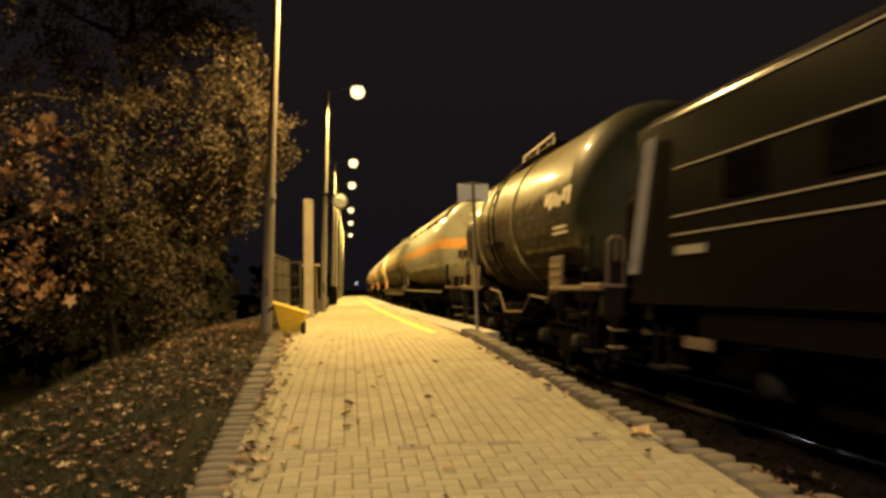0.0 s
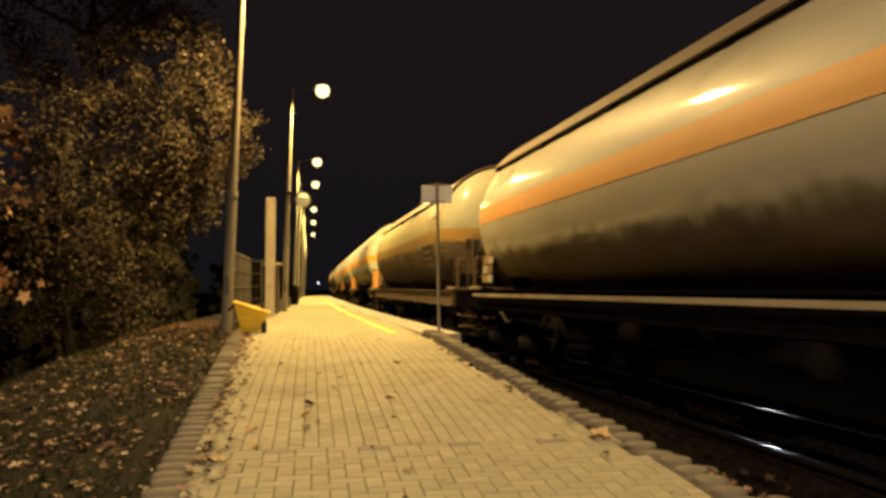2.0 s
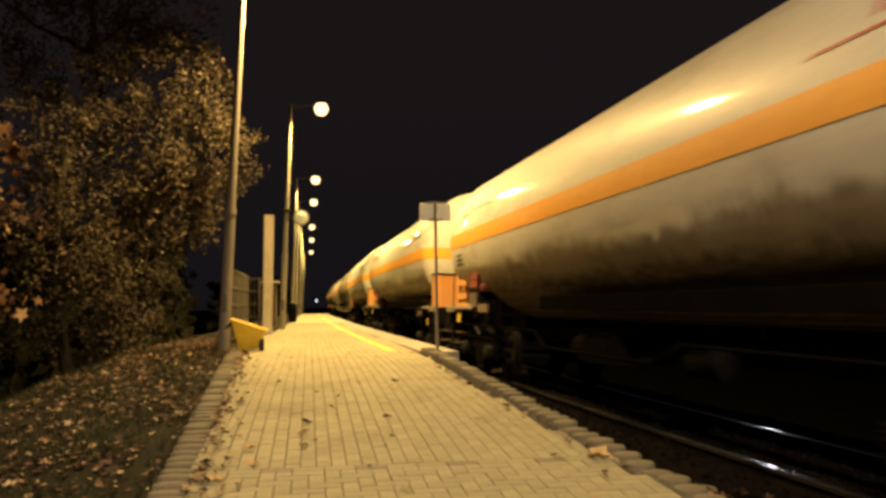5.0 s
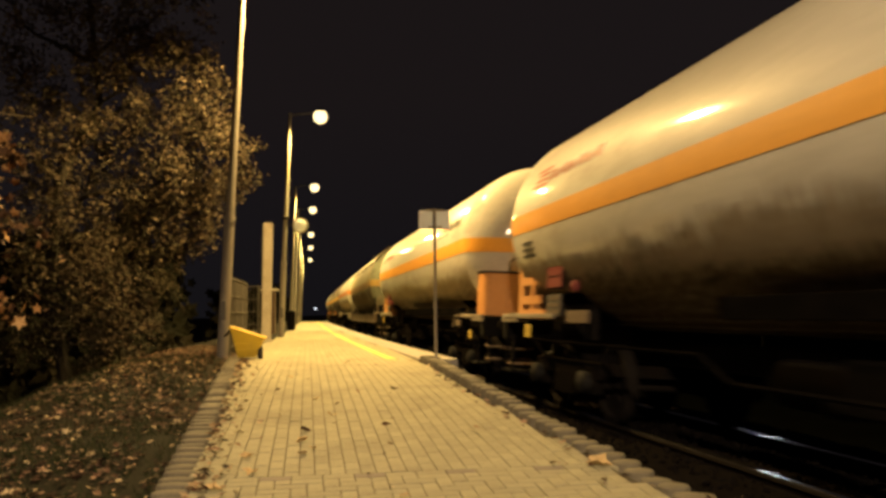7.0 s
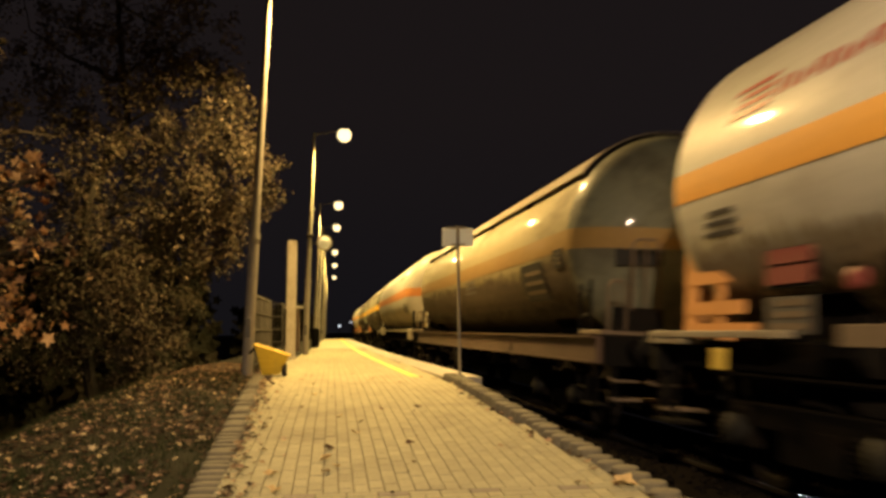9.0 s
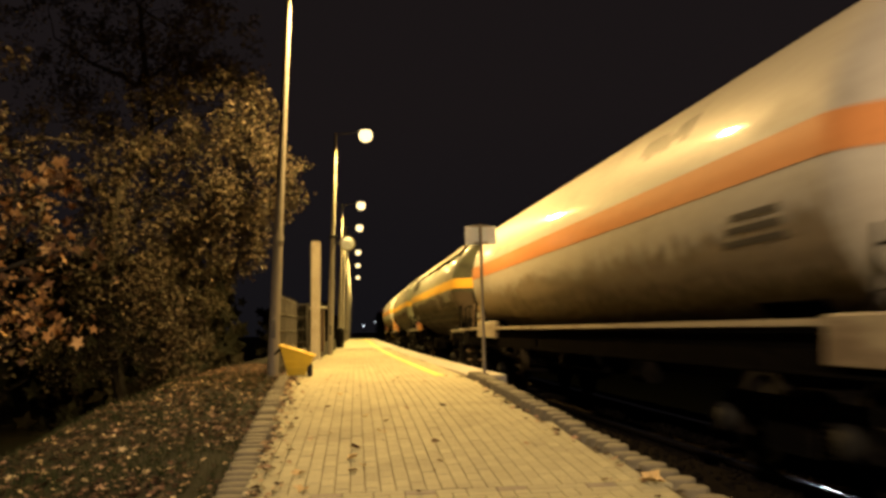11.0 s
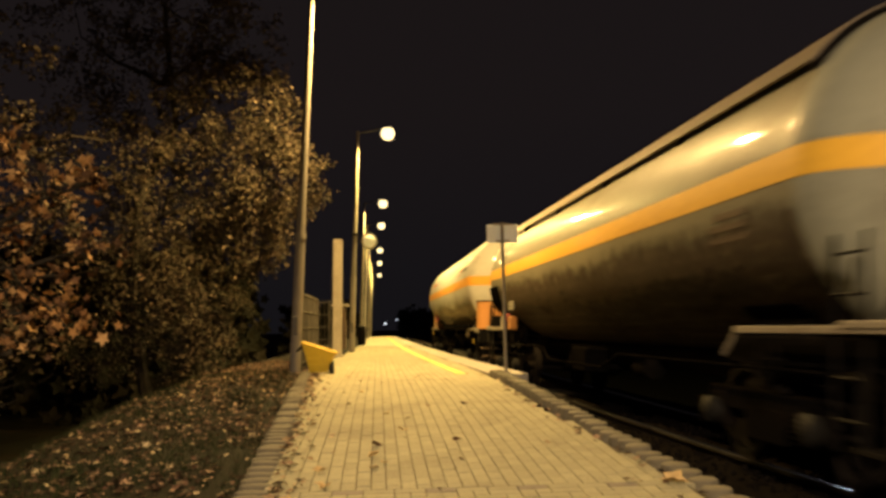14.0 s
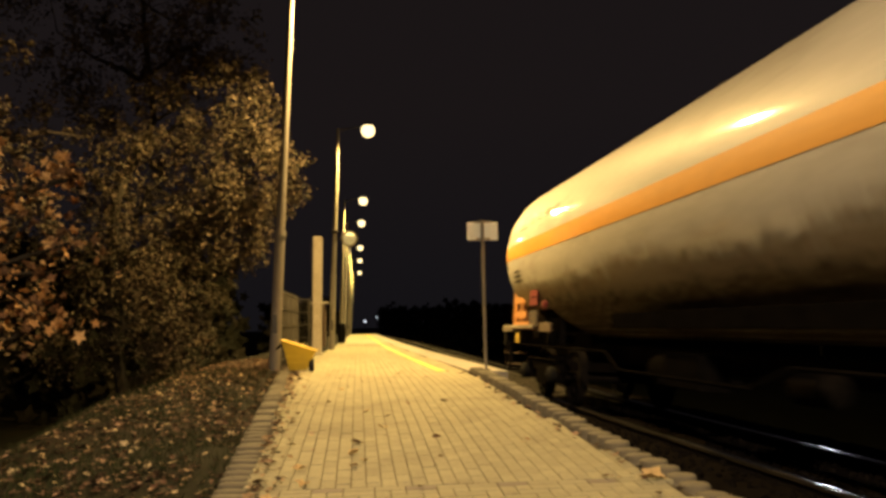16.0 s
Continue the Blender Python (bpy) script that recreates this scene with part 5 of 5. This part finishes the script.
def shade_crust(w, r, zc, length, level, rough, mat, seed, lift=0.0062, fine=1.0):
    """A ragged shell on the barrel: spilt product and track dirt, plus the belly's shade painted in; level in degrees
    from the middle of the side.
    """
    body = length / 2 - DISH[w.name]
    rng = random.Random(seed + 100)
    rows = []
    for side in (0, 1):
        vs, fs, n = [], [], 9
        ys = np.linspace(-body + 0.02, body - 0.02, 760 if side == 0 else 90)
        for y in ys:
            # fine teeth that motion blur softens into a gradient of shade
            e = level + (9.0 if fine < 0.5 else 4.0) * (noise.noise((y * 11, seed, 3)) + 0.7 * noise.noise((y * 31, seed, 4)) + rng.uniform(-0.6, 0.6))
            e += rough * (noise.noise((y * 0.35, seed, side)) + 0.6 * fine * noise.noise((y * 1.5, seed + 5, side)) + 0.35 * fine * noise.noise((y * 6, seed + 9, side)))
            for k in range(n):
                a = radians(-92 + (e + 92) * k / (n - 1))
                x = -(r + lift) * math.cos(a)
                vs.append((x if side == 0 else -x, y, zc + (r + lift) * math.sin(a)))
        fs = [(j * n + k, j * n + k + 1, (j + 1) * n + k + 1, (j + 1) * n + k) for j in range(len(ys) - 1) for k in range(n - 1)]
        part("grime_shade_crust", Mesh().add(vs, fs), mat, w, "ragged shell of oily dirt and painted belly shade", smooth=True)
    if fine < 0.5:
        return
    # loose splashes above the edge
    rng = random.Random(seed)
    drops = Mesh()
    for _ in range(45):
        y, a, s = rng.uniform(-body + 0.3, body - 0.3), level + rng.uniform(-4, 11) * rough / 12, rng.uniform(0.015, 0.07)
        ring = [(y + s * rng.uniform(0.7, 1.6) * math.cos(q), radians(a) + s * rng.uniform(0.5, 1.0) * math.sin(q) / r) for q in np.linspace(0, 2 * math.pi, 9)[:-1]]
        drops.add([(-(r + lift) * math.cos(b), yy, zc + (r + lift) * math.sin(b)) for yy, b in ring], [tuple(range(8))])
    part("grime_splashes", drops, mat, w)["kind"] = "stuff"


def lettering(w, r, zc, length, y0, y1, z0, z1, mat, count=9):
    """Large unreadable lettering as leaning bars, one for each letter."""
    a0, a1 = math.degrees(math.asin((z0 - zc) / r)), math.degrees(math.asin((z1 - zc) / r))
    step = (y1 - y0) / count
    for k in range(count):
        lo = a0 + (a1 - a0) * (0.0, 0.25, 0.0, 0.1)[k % 4]
        hi = a1 - (a1 - a0) * (0.0, 0.1, 0.35, 0.0)[(k * 3) % 4]
        s = shell_mesh(r + 0.004, zc, lo, hi, y0 + step * k, y0 + step * (k + 0.55), 0.003, 3)
        s.v = [(x, y - 0.25 * (z - z0), z) for x, y, z in s.v]
        part("letter", s, mat, w, "letter that cannot be read")


def small_print(w, r, zc, length, y0, y1, z0, z1, count, mat):
    bars(w, "small_print", r, zc, y0, y1, z0, z1, count, mat)


def placard(w, r, zc, length, y0, y1, z0, z1, mat):
    a0, a1 = math.degrees(math.asin((z0 - zc) / r)), math.degrees(math.asin((z1 - zc) / r))
    p = part("placard", shell_mesh(r + 0.01, zc, a0, a1, y0, y1, 0.012, 4), mat, w, "flat placard on the tank side")
    if mat is NEAR_BLACK:
        return
    m = Mesh()
    for k in range(3):
        b0 = a0 + (a1 - a0) * (0.2 + 0.25 * k)
        s = shell_mesh(r + 0.024, zc, b0, b0 + (a1 - a0) * 0.1, y0 + 0.08, y1 - 0.12 - 0.06 * k, 0.003, 2)
        m.add(s.v, s.f)
    part("writing", m, P_FRAME if mat is PLACARD else WRITING, p)


def rear_lockers(w, r, zc, length):
    """Orange lockers, a label and a red lamp on the rear deck."""
    end = length / 2 + 0.35
    part("deck_locker", Mesh().box(-1.20, end - 3.05, 1.36, 0.16, 0.34, 0.28, c=0.02), P_LOCKER, w, "small orange locker")
    part("flag_plate", Mesh().box(-1.26, end - 2.12, 1.38, 0.02, 0.26, 0.25, c=0.004), P_GREY, w, "pale half of a hazard plate")
    part("flag_plate", Mesh().box(-1.26, end - 2.40, 1.38, 0.02, 0.26, 0.25, c=0.004), RED_PLATE, w, "red half of a hazard plate")
    plate = part("text_plate", Mesh().box(-1.255, end - 3.15, 1.78, 0.02, 0.68, 0.30, c=0.004), WRITING, w, "pale plate with rows of print")
    for k in range(4):
        part("print_bar", Mesh().box(-1.269, end - 3.15, 1.67 + 0.073 * k, 0.006, 0.60, 0.042), P_GREY, plate)
    part("tail_lamp", Mesh().lathe([(0.05, 0.0), (0.09, 0.02), (0.09, 0.09), (0.07, 0.11)], axis="x", n=16, at=(-1.30, end - 2.75, 1.48)), RED_PLATE, w, "dull red round lamp")


def round_mark(w, r, zc, length, y, z, rad, mat):
    """A ring-shaped emblem as a plain shape."""
    m = Mesh()
    vs, fs = [], []
    n = 24
    for rr in (rad * 0.62, rad):
        for k in range(n):
            a = 2 * math.pi * k / n
            q = math.asin((z + rr * math.sin(a) - zc) / r)
            vs.append((-(r + 0.006) * math.cos(q), y + rr * math.cos(a), z + rr * math.sin(a)))
    fs = [(k, (k + 1) % n, n + (k + 1) % n, n + k) for k in range(n)]
    part("emblem", m.add(vs, fs), mat, w, "ring-shaped emblem")


def head_rings(w, r, zc, length, mat, head=None, dirty=True):
    """A separate tone, dirt below the stripe, a plate and a manhole on the dished end that faces the walk."""
    depth = DISH[w.name]
    body = length / 2 - depth
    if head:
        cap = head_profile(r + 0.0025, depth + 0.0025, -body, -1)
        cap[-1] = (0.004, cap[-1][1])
        part("front_head", Mesh().lathe(cap, axis="y", n=64, at=(0, 0, zc)), head, w, "dished end in a separate tone", smooth=True)
        if dirty:
            rows, n = [], 40
            for k in range(9):
                row = []
                for a in np.linspace(0, math.pi, n):
                    top = 2.26 + 0.06 * noise.noise((a * 3, r * 7, 2)) + 0.05 * noise.noise((a * 14, r * 7, 4))
                    z = zc - r * 0.97 + (top - zc + r * 0.97) * k / 8
                    q = math.sqrt(max(0.0, 1 - ((z - zc) / r) ** 2))
                    row.append((-(r * q + 0.004) * math.cos(a), -body - (depth * q + 0.004) * math.sin(a), z))
                rows.append(row)
            fs = [(j * n + i, j * n + i + 1, (j + 1) * n + i + 1, (j + 1) * n + i) for j in range(8) for i in range(n - 1)]
            part("grime_shade_crust", Mesh().add([p for q in rows for p in q], fs), BROWN_TONE, w, "brown dirt on the lower half of the end", smooth=True)
        part("placard", Mesh().box(-0.70, -body - depth * 0.87 - 0.02, 2.19, 0.56, 0.02, 0.20, pose(0, 0, 0, 0, 0, -17), 0.004), PLACARD, w, "flat placard on the tank's end")
    m = Mesh().lathe([(0.20, 0), (0.26, 0), (0.27, 0.09), (0.20, 0.10)], axis="y", n=22, at=(0, -length / 2 - 0.02, zc + 0.15))
    part("manhole", m, mat, w, smooth=True)


def oil_fittings(w, r, zc, length):
    """Catwalk, dome, straps and mid ladder of the oil wagon."""
    part("dome", Mesh().lathe([(0.32, -0.1), (0.32, 0.22), (0.36, 0.23), (0.36, 0.27), (0.1, 0.32)], n=22, at=(0, 0.9, zc + r)), P_BLACK, w, smooth=True)
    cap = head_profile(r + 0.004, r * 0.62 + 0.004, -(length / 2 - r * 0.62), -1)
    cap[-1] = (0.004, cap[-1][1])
    part("front_head", Mesh().lathe(cap, axis="y", n=64, at=(0, 0, zc)), P_HEAD, w, "near-black dished end", smooth=True)
    part("catwalk", Mesh().box(-0.35, 0.9, zc + r + 0.10, 0.35, 2.4, 0.04).box(0.35, 0.9, zc + r + 0.10, 0.35, 2.4, 0.04), DARK_METAL, w)
    rail = Mesh()
    for y in (-0.3, 0.9, 2.1):
        rail.rod((-0.55, y, zc + r + 0.05), (-0.55, y, zc + r + 0.17), 0.02, 6)
    rail.rod((-0.55, -0.3, zc + r + 0.24), (-0.55, 2.1, zc + r + 0.17), 0.02, 6)
    part("catwalk_railing", rail, P_PALE, w)
    board = part("data_board", Mesh().box(-1.24, length / 2 - 1.4, 1.43, 0.03, 1.1, 0.58, c=0.01), BROWN_TONE, w, "brown board with rows of pale print")
    for k in range(4):
        part("print_bar", Mesh().box(-1.258, length / 2 - 1.4 + 0.03 * (k % 2), 1.22 + 0.135 * k, 0.008, 1.0 - 0.1 * (k % 3), 0.07), P_FRAME, board)
    stile = [[(-(r + 0.10) * math.cos(radians(a)), y, zc + (r + 0.10) * math.sin(radians(a))) for a in range(-50, 76, 9)] for y in (0.55, 1.05)]
    side_ladder = part("side_ladder", Mesh().pipe(stile[0], 0.022, 6), DARK_METAL, w)
    part("stile", Mesh().pipe(stile[1], 0.022, 6), DARK_METAL, side_ladder)
    for a in range(-46, 70, 10):
        q = radians(a)
        part("rung", Mesh().rod((-(r + 0.1) * math.cos(q), 0.55, zc + (r + 0.1) * math.sin(q)), (-(r + 0.1) * math.cos(q), 1.05, zc + (r + 0.1) * math.sin(q)), 0.016, 6), DARK_METAL, side_ladder)
    for y in (-0.75, 2.6):
        part("tank_strap", shell_mesh(r + 0.002, zc, -60, 240, y - 0.06, y + 0.06, 0.03, 40), P_BLACK, w, smooth=True)
    part("bent_pipe", Mesh().pipe([(-1.26, -2.9, 1.05), (-1.26, -1.7, 1.10), (-1.26, -1.2, 0.82), (-1.26, 0.2, 0.78), (-1.26, 0.8, 1.15), (-1.26, 1.7, 1.2)], 0.016, 8), P_FRAME, w)
    part("data_board", Mesh().box(-1.25, -3.25, 1.42, 0.03, 0.7, 0.55, c=0.01), BROWN_TONE, w)
    part("side_shelf", Mesh().box(-r - 0.05, 0.8, zc - 0.42, 0.20, 1.3, 0.03, c=0.006), DARK_METAL, w)
    part("writing", Mesh().box(-1.27, -3.25, 1.55, 0.01, 0.55, 0.06).box(-1.27, -3.25, 1.42, 0.01, 0.55, 0.06).box(-1.27, -3.3, 1.29, 0.01, 0.4, 0.06), P_FRAME, w)


def pale_edge(w, r, zc, length, box, z):
    """A thin pale edge along the dark sill, and a pale box at the rear corner."""
    end = length / 2 + 0.35
    part("sill_edge", Mesh().box(-1.395, 0, z, 0.014, 2 * end - 1.6, 0.05), P_DECK, w, "thin pale edge of the frame")
    if box:
        part("corner_box", Mesh().box(-1.36, end - 2.75, 1.24, 0.08, 2.1, 0.33, c=0.02), P_DECK, w, "pale painted corner of the frame")
        part("corner_box", Mesh().box(-1.36, -end + 0.75, 1.15, 0.10, 1.1, 0.34, c=0.02), P_DECK, w, "pale painted corner of the frame")


def locomotive():
    w = thing("locomotive", "dark brown locomotive with thin pale stripes along its side", "locomotive")
    L, hw = 16.6, 1.42
    # body section, from sill to rounded roof
    sec = [(-hw, 1.05), (-hw, 2.84), (-hw + 0.01, 2.875), (-hw + 0.035, 2.89), (-0.8, 3.10), (0, 3.20), (0.8, 3.10), (hw - 0.035, 2.89), (hw - 0.01, 2.875), (hw, 2.84), (hw, 1.05)]
    ys = [(-L / 2, 0.93), (-L / 2 + 0.9, 1.0), (L / 2 - 0.05, 1.0), (L / 2, 0.98)]
    vs = [(x * k, y, z) for y, k in ys for x, z in sec]
    n = len(sec)
    fs = [(j * n + i, j * n + (i + 1) % n, (j + 1) * n + (i + 1) % n, (j + 1) * n + i) for j in range(3) for i in range(n)] + [tuple(range(n)), tuple(range(3 * n, 4 * n))]
    part("body", Mesh().add(vs, fs), P_LOCO, w)
    roof = Mesh()
    rs = [(-hw + 0.05, 2.935), (-0.8, 3.14), (0, 3.24), (0.8, 3.14), (hw - 0.05, 2.935), (hw - 0.05, 2.88), (-hw + 0.05, 2.88)]
    yr = (-L / 2 + 0.9, L / 2 - 0.3)
    roof.add([(x, y, z) for y in yr for x, z in rs], [(i, (i + 1) % 7, 7 + (i + 1) % 7, 7 + i) for i in range(7)] + [tuple(range(7)), tuple(range(7, 14))])
    part("roof", roof, P_ROOF, w)
    for z, h in ((2.83, 0.016), (2.33, 0.016), (1.875, 0.016), (1.70, 0.016)):
        part("stripe", Mesh().box(-hw - 0.006, 0.1, z, 0.012, L - 2.2, h), P_STRIPE, w)
    for k, y in enumerate((-4.5, -2.6, 0.2, 2.1, 4.6, 6.0)):
        g = Mesh().box(-hw - 0.006, y, 2.13, 0.02, 0.60, 0.36, c=0.005)
        for q in range(7):
            g.box(-hw - 0.012, y, 1.99 + 0.045 * q, 0.012, 0.54, 0.014, pose(0, 0, 0, 0, 30, 0))
        part("air_grille", g, NEAR_BLACK, w)
    for y in (-1.2, 3.4):
        part("window", Mesh().box(-hw - 0.004, y, 2.55, 0.02, 0.7, 0.24, c=0.01), P_LOCO, w)
    part("skirt", Mesh().box(-hw + 0.08, 0, 0.92, 0.06, L - 3.0, 0.30).box(hw - 0.08, 0, 0.92, 0.06, L - 3.0, 0.30), BOGIE, w)
    part("fuel_tank", Mesh().box(0, 0, 0.68, 2.3, 3.2, 0.6, c=0.08), BOGIE, w)
    hand = Mesh()
    for y in (L / 2 - 0.62, L / 2 - 0.52, L / 2 - 0.42):
        hand.rod((-hw - 0.03, y + 0.40, 1.35), (-hw - 0.03, y + 0.05, 2.72), 0.011, 8)
    part("handrail", hand, P_PALE, w, "pale upright handrails at the corner")
    part("number_plate", Mesh().box(-hw - 0.008, L / 2 - 1.4, 1.55, 0.02, 0.55, 0.08), P_STRIPE, w)
    part("step_light_plate", Mesh().box(-hw - 0.008, L / 2 - 1.6, 0.72, 0.02, 0.5, 0.10), P_FRAME, w)
    for e in (-1, 1):
        bogie(w, e * (L / 2 - 3.2))
        buffers_and_coupling(w, e * (L / 2), DARK_METAL)
    return w


# rear end of each tank passes y = 10 m at this time; the wagons in the order of the train
TRAIN = []


def add(passes, wagon, length):
    TRAIN.append((passes, wagon, length))


add(-0.12, locomotive(), 16.6)
add(0.94, tank_wagon("tank_wagon", "short black oil tank wagon with catwalk and side ladder", 10.2, 1.39, 2.48, P_BLACK, sill=None, extras=[(shade_crust, (3, 4, GRIME_SHADE, 3, 0.0058, 0.25)), 
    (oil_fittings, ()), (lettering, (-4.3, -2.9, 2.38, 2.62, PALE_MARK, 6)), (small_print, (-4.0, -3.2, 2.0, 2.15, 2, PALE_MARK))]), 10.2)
GAS = 15.8
add(2.45, tank_wagon("tank_wagon", "grey gas tank wagon with an orange-red stripe and sun shield", 14.6, 1.43, 2.46, P_GREY, P_SALMON, (2.34, 2.62), P_SHIELD, NEAR_BLACK, extras=[(shade_crust, (-26, 4, GRIME_SHADE_PALE, 4, 0.0056, 0.25)), (shade_crust, (-50, 5, BROWN_TONE, 14, 0.0062, 0.3)), (pale_edge, (False, 1.13)), 
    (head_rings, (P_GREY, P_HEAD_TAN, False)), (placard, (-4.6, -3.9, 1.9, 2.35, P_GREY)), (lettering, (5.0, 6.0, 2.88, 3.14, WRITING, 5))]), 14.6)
add(4.03, tank_wagon("tank_wagon", "dusty tan gas tank wagon with dark placards and sun shield", GAS, 1.43, 2.46, P_TAN, P_BROWN, (2.24, 2.52), P_SHIELD, P_SILL, dish=0.5, extras=[(shade_crust, (-10, 3, BROWN_TONE, 26, 0.0046, 0.25)), (shade_crust, (-30, 5, GRIME_SHADE, 16, 0.0062, 0.3)), 
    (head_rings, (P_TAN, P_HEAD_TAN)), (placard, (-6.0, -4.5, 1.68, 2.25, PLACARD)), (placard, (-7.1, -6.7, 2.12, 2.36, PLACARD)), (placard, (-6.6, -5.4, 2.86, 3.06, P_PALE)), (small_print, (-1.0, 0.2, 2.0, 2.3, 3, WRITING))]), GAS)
WHITE_EXTRAS = [(shade_crust, (-25, 6, TAN_TONE, 12, 0.0056, 0.35)), (shade_crust, (-38, 6, BROWN_TONE, 45, 0.0062, 0.4)), (lettering, (-6.7, -5.4, 2.90, 3.09, WRITING, 10)),
                (lettering, (-5.35, -4.85, 2.93, 3.06, RED_MARK, 4)), (small_print, (-5.6, -4.3, 2.84, 2.88, 1, RED_MARK)), (round_mark, (-5.2, 3.24, 0.11, TAN_TONE)),
                (lettering, (4.1, 5.9, 2.96, 3.11, RED_MARK, 13)), (small_print, (5.9, 6.5, 2.92, 3.22, 4, RED_MARK)), (small_print, (6.4, 6.95, 2.02, 2.27, 3, WRITING))]
for when in (5.64, 7.22, 8.80):
    add(when, tank_wagon("tank_wagon", "white gas tank wagon with an orange stripe and orange end panels", GAS, 1.45, 2.56, P_WHITE, P_ORANGE, (2.365, 2.625), sill=None, panel=P_BOX, frame_mat=NEAR_BLACK, dish=0.42, extras=WHITE_EXTRAS), GAS)
add(10.38, tank_wagon("tank_wagon", "dull tan gas tank wagon with a placard and sun shield", GAS, 1.42, 2.46, P_OLIVE, P_BROWN, (2.30, 2.56), P_SHIELD, P_SILL, dish=0.5, extras=[(shade_crust, (-12, 4, BROWN_TONE, 27, 0.0059, 0.3)), (shade_crust, (-36, 5, GRIME_SHADE, 17, 0.0062, 0.3)), 
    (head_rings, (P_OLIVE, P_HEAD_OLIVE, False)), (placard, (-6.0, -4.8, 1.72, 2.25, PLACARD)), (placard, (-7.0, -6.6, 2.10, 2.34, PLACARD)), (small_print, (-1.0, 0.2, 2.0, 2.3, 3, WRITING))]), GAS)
add(11.91, tank_wagon("tank_wagon", "pale cream gas tank wagon with a faded red stripe", GAS, 1.47, 2.50, P_CREAM, P_RED, (2.38, 2.66), None, NEAR_BLACK, extras=[(shade_crust, (-20, 5, TAN_TONE, 13, 0.0056, 0.3)), (shade_crust, (-36, 6, GRIME_SHADE_PALE, 43, 0.006, 0.3)), (shade_crust, (-52, 6, BROWN_TONE, 44, 0.0064, 0.3)), (pale_edge, (True, 1.265)), 
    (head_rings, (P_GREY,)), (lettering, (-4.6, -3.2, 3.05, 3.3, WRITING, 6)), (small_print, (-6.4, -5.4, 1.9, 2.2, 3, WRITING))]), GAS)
add(13.45, tank_wagon("tank_wagon", "glossy grey-green gas tank wagon with orange stripe and sun shield", GAS, 1.42, 2.46, P_GREEN, P_YELLOW_BAND, (2.36, 2.62), P_SHIELD, None, frame_mat=P_DECK, extras=[(shade_crust, (-9, 9, BROWN_TONE, 38, 0.0058, 0.7)), (shade_crust, (-27, 8, GRIME_SHADE, 8, 0.0062, 0.7)), 
    (head_rings, (P_GREEN, P_HEAD_GREEN)), (rear_lockers, ()), (lettering, (4.3, 6.9, 2.80, 3.22, NEAR_BLACK, 6)), (placard, (-6.2, -5.0, 2.05, 2.36, P_GREY)), (placard, (-3.8, -2.9, 1.9, 2.3, P_FRAME))]), GAS)
add(14.98, tank_wagon("tank_wagon", "dirty grey-green gas tank wagon with yellow-orange stripe and shield", GAS, 1.42, 2.46, P_GREEN_PALE, P_YELLOW_BAND, (2.36, 2.60), P_SHIELD, None, frame_mat=P_DECK, extras=[(shade_crust, (-14, 7, BROWN_TONE, 9, 0.0058, 0.45)), (shade_crust, (-34, 8, GRIME_SHADE, 19, 0.0062, 0.8)), 
    (head_rings, (P_GREEN, P_HEAD_TAN, False)), (lettering, (5.2, 6.8, 2.76, 3.10, WRITING, 5)), (small_print, (-6.2, -5.4, 2.0, 2.3, 3, P_FRAME)), (placard, (6.1, 7.2, 1.65, 2.2, NEAR_BLACK)), (rear_lockers, ())]), GAS)
add(16.56, tank_wagon("tank_wagon", "white gas tank wagon with orange stripe, last of the train", GAS, 1.45, 2.56, P_WHITE, P_ORANGE, (2.44, 2.70), sill=None, panel=P_BOX, frame_mat=NEAR_BLACK, dish=0.42, extras=WHITE_EXTRAS), GAS)


def on_track(y, tilt=True):
    """Pose of a vehicle whose middle stands at y on the canted curve."""
    a, b = y - 5.5, y + 5.5
    xa, xb = track_x(a), track_x(b)
    yaw = -math.degrees(math.atan2(xb - xa, b - a))
    c = (cant(a) + cant(b)) / 2
    za, zb = rail_z(a), rail_z(b)
    return pose((xa + xb) / 2, y, (za + zb) / 2 - c / 2, math.degrees((zb - za) / 11.0), 0, yaw) @ pose(0, 0, 0, 0, math.degrees(c / 1.505), 0)


def motions():
    for passes, wagon, length in TRAIN:
        rows = []
        for k in range(33):
            t = 0.5 * k
            rear = 10.0 - (t - passes) * SPEED
            rows.append((t, on_track(rear - length / 2)))
        walk(wagon, rows)
    # the wheels roll
    turn = math.degrees(SPEED / WHEEL_R)
    for ws in WHEELSETS:
        at = ws.matrix_basis.translation.copy()
        walk(ws, [(k / 30, pose(*at, (turn * k / 30) % 360, 0, 0)) for k in range(481)])


motions()
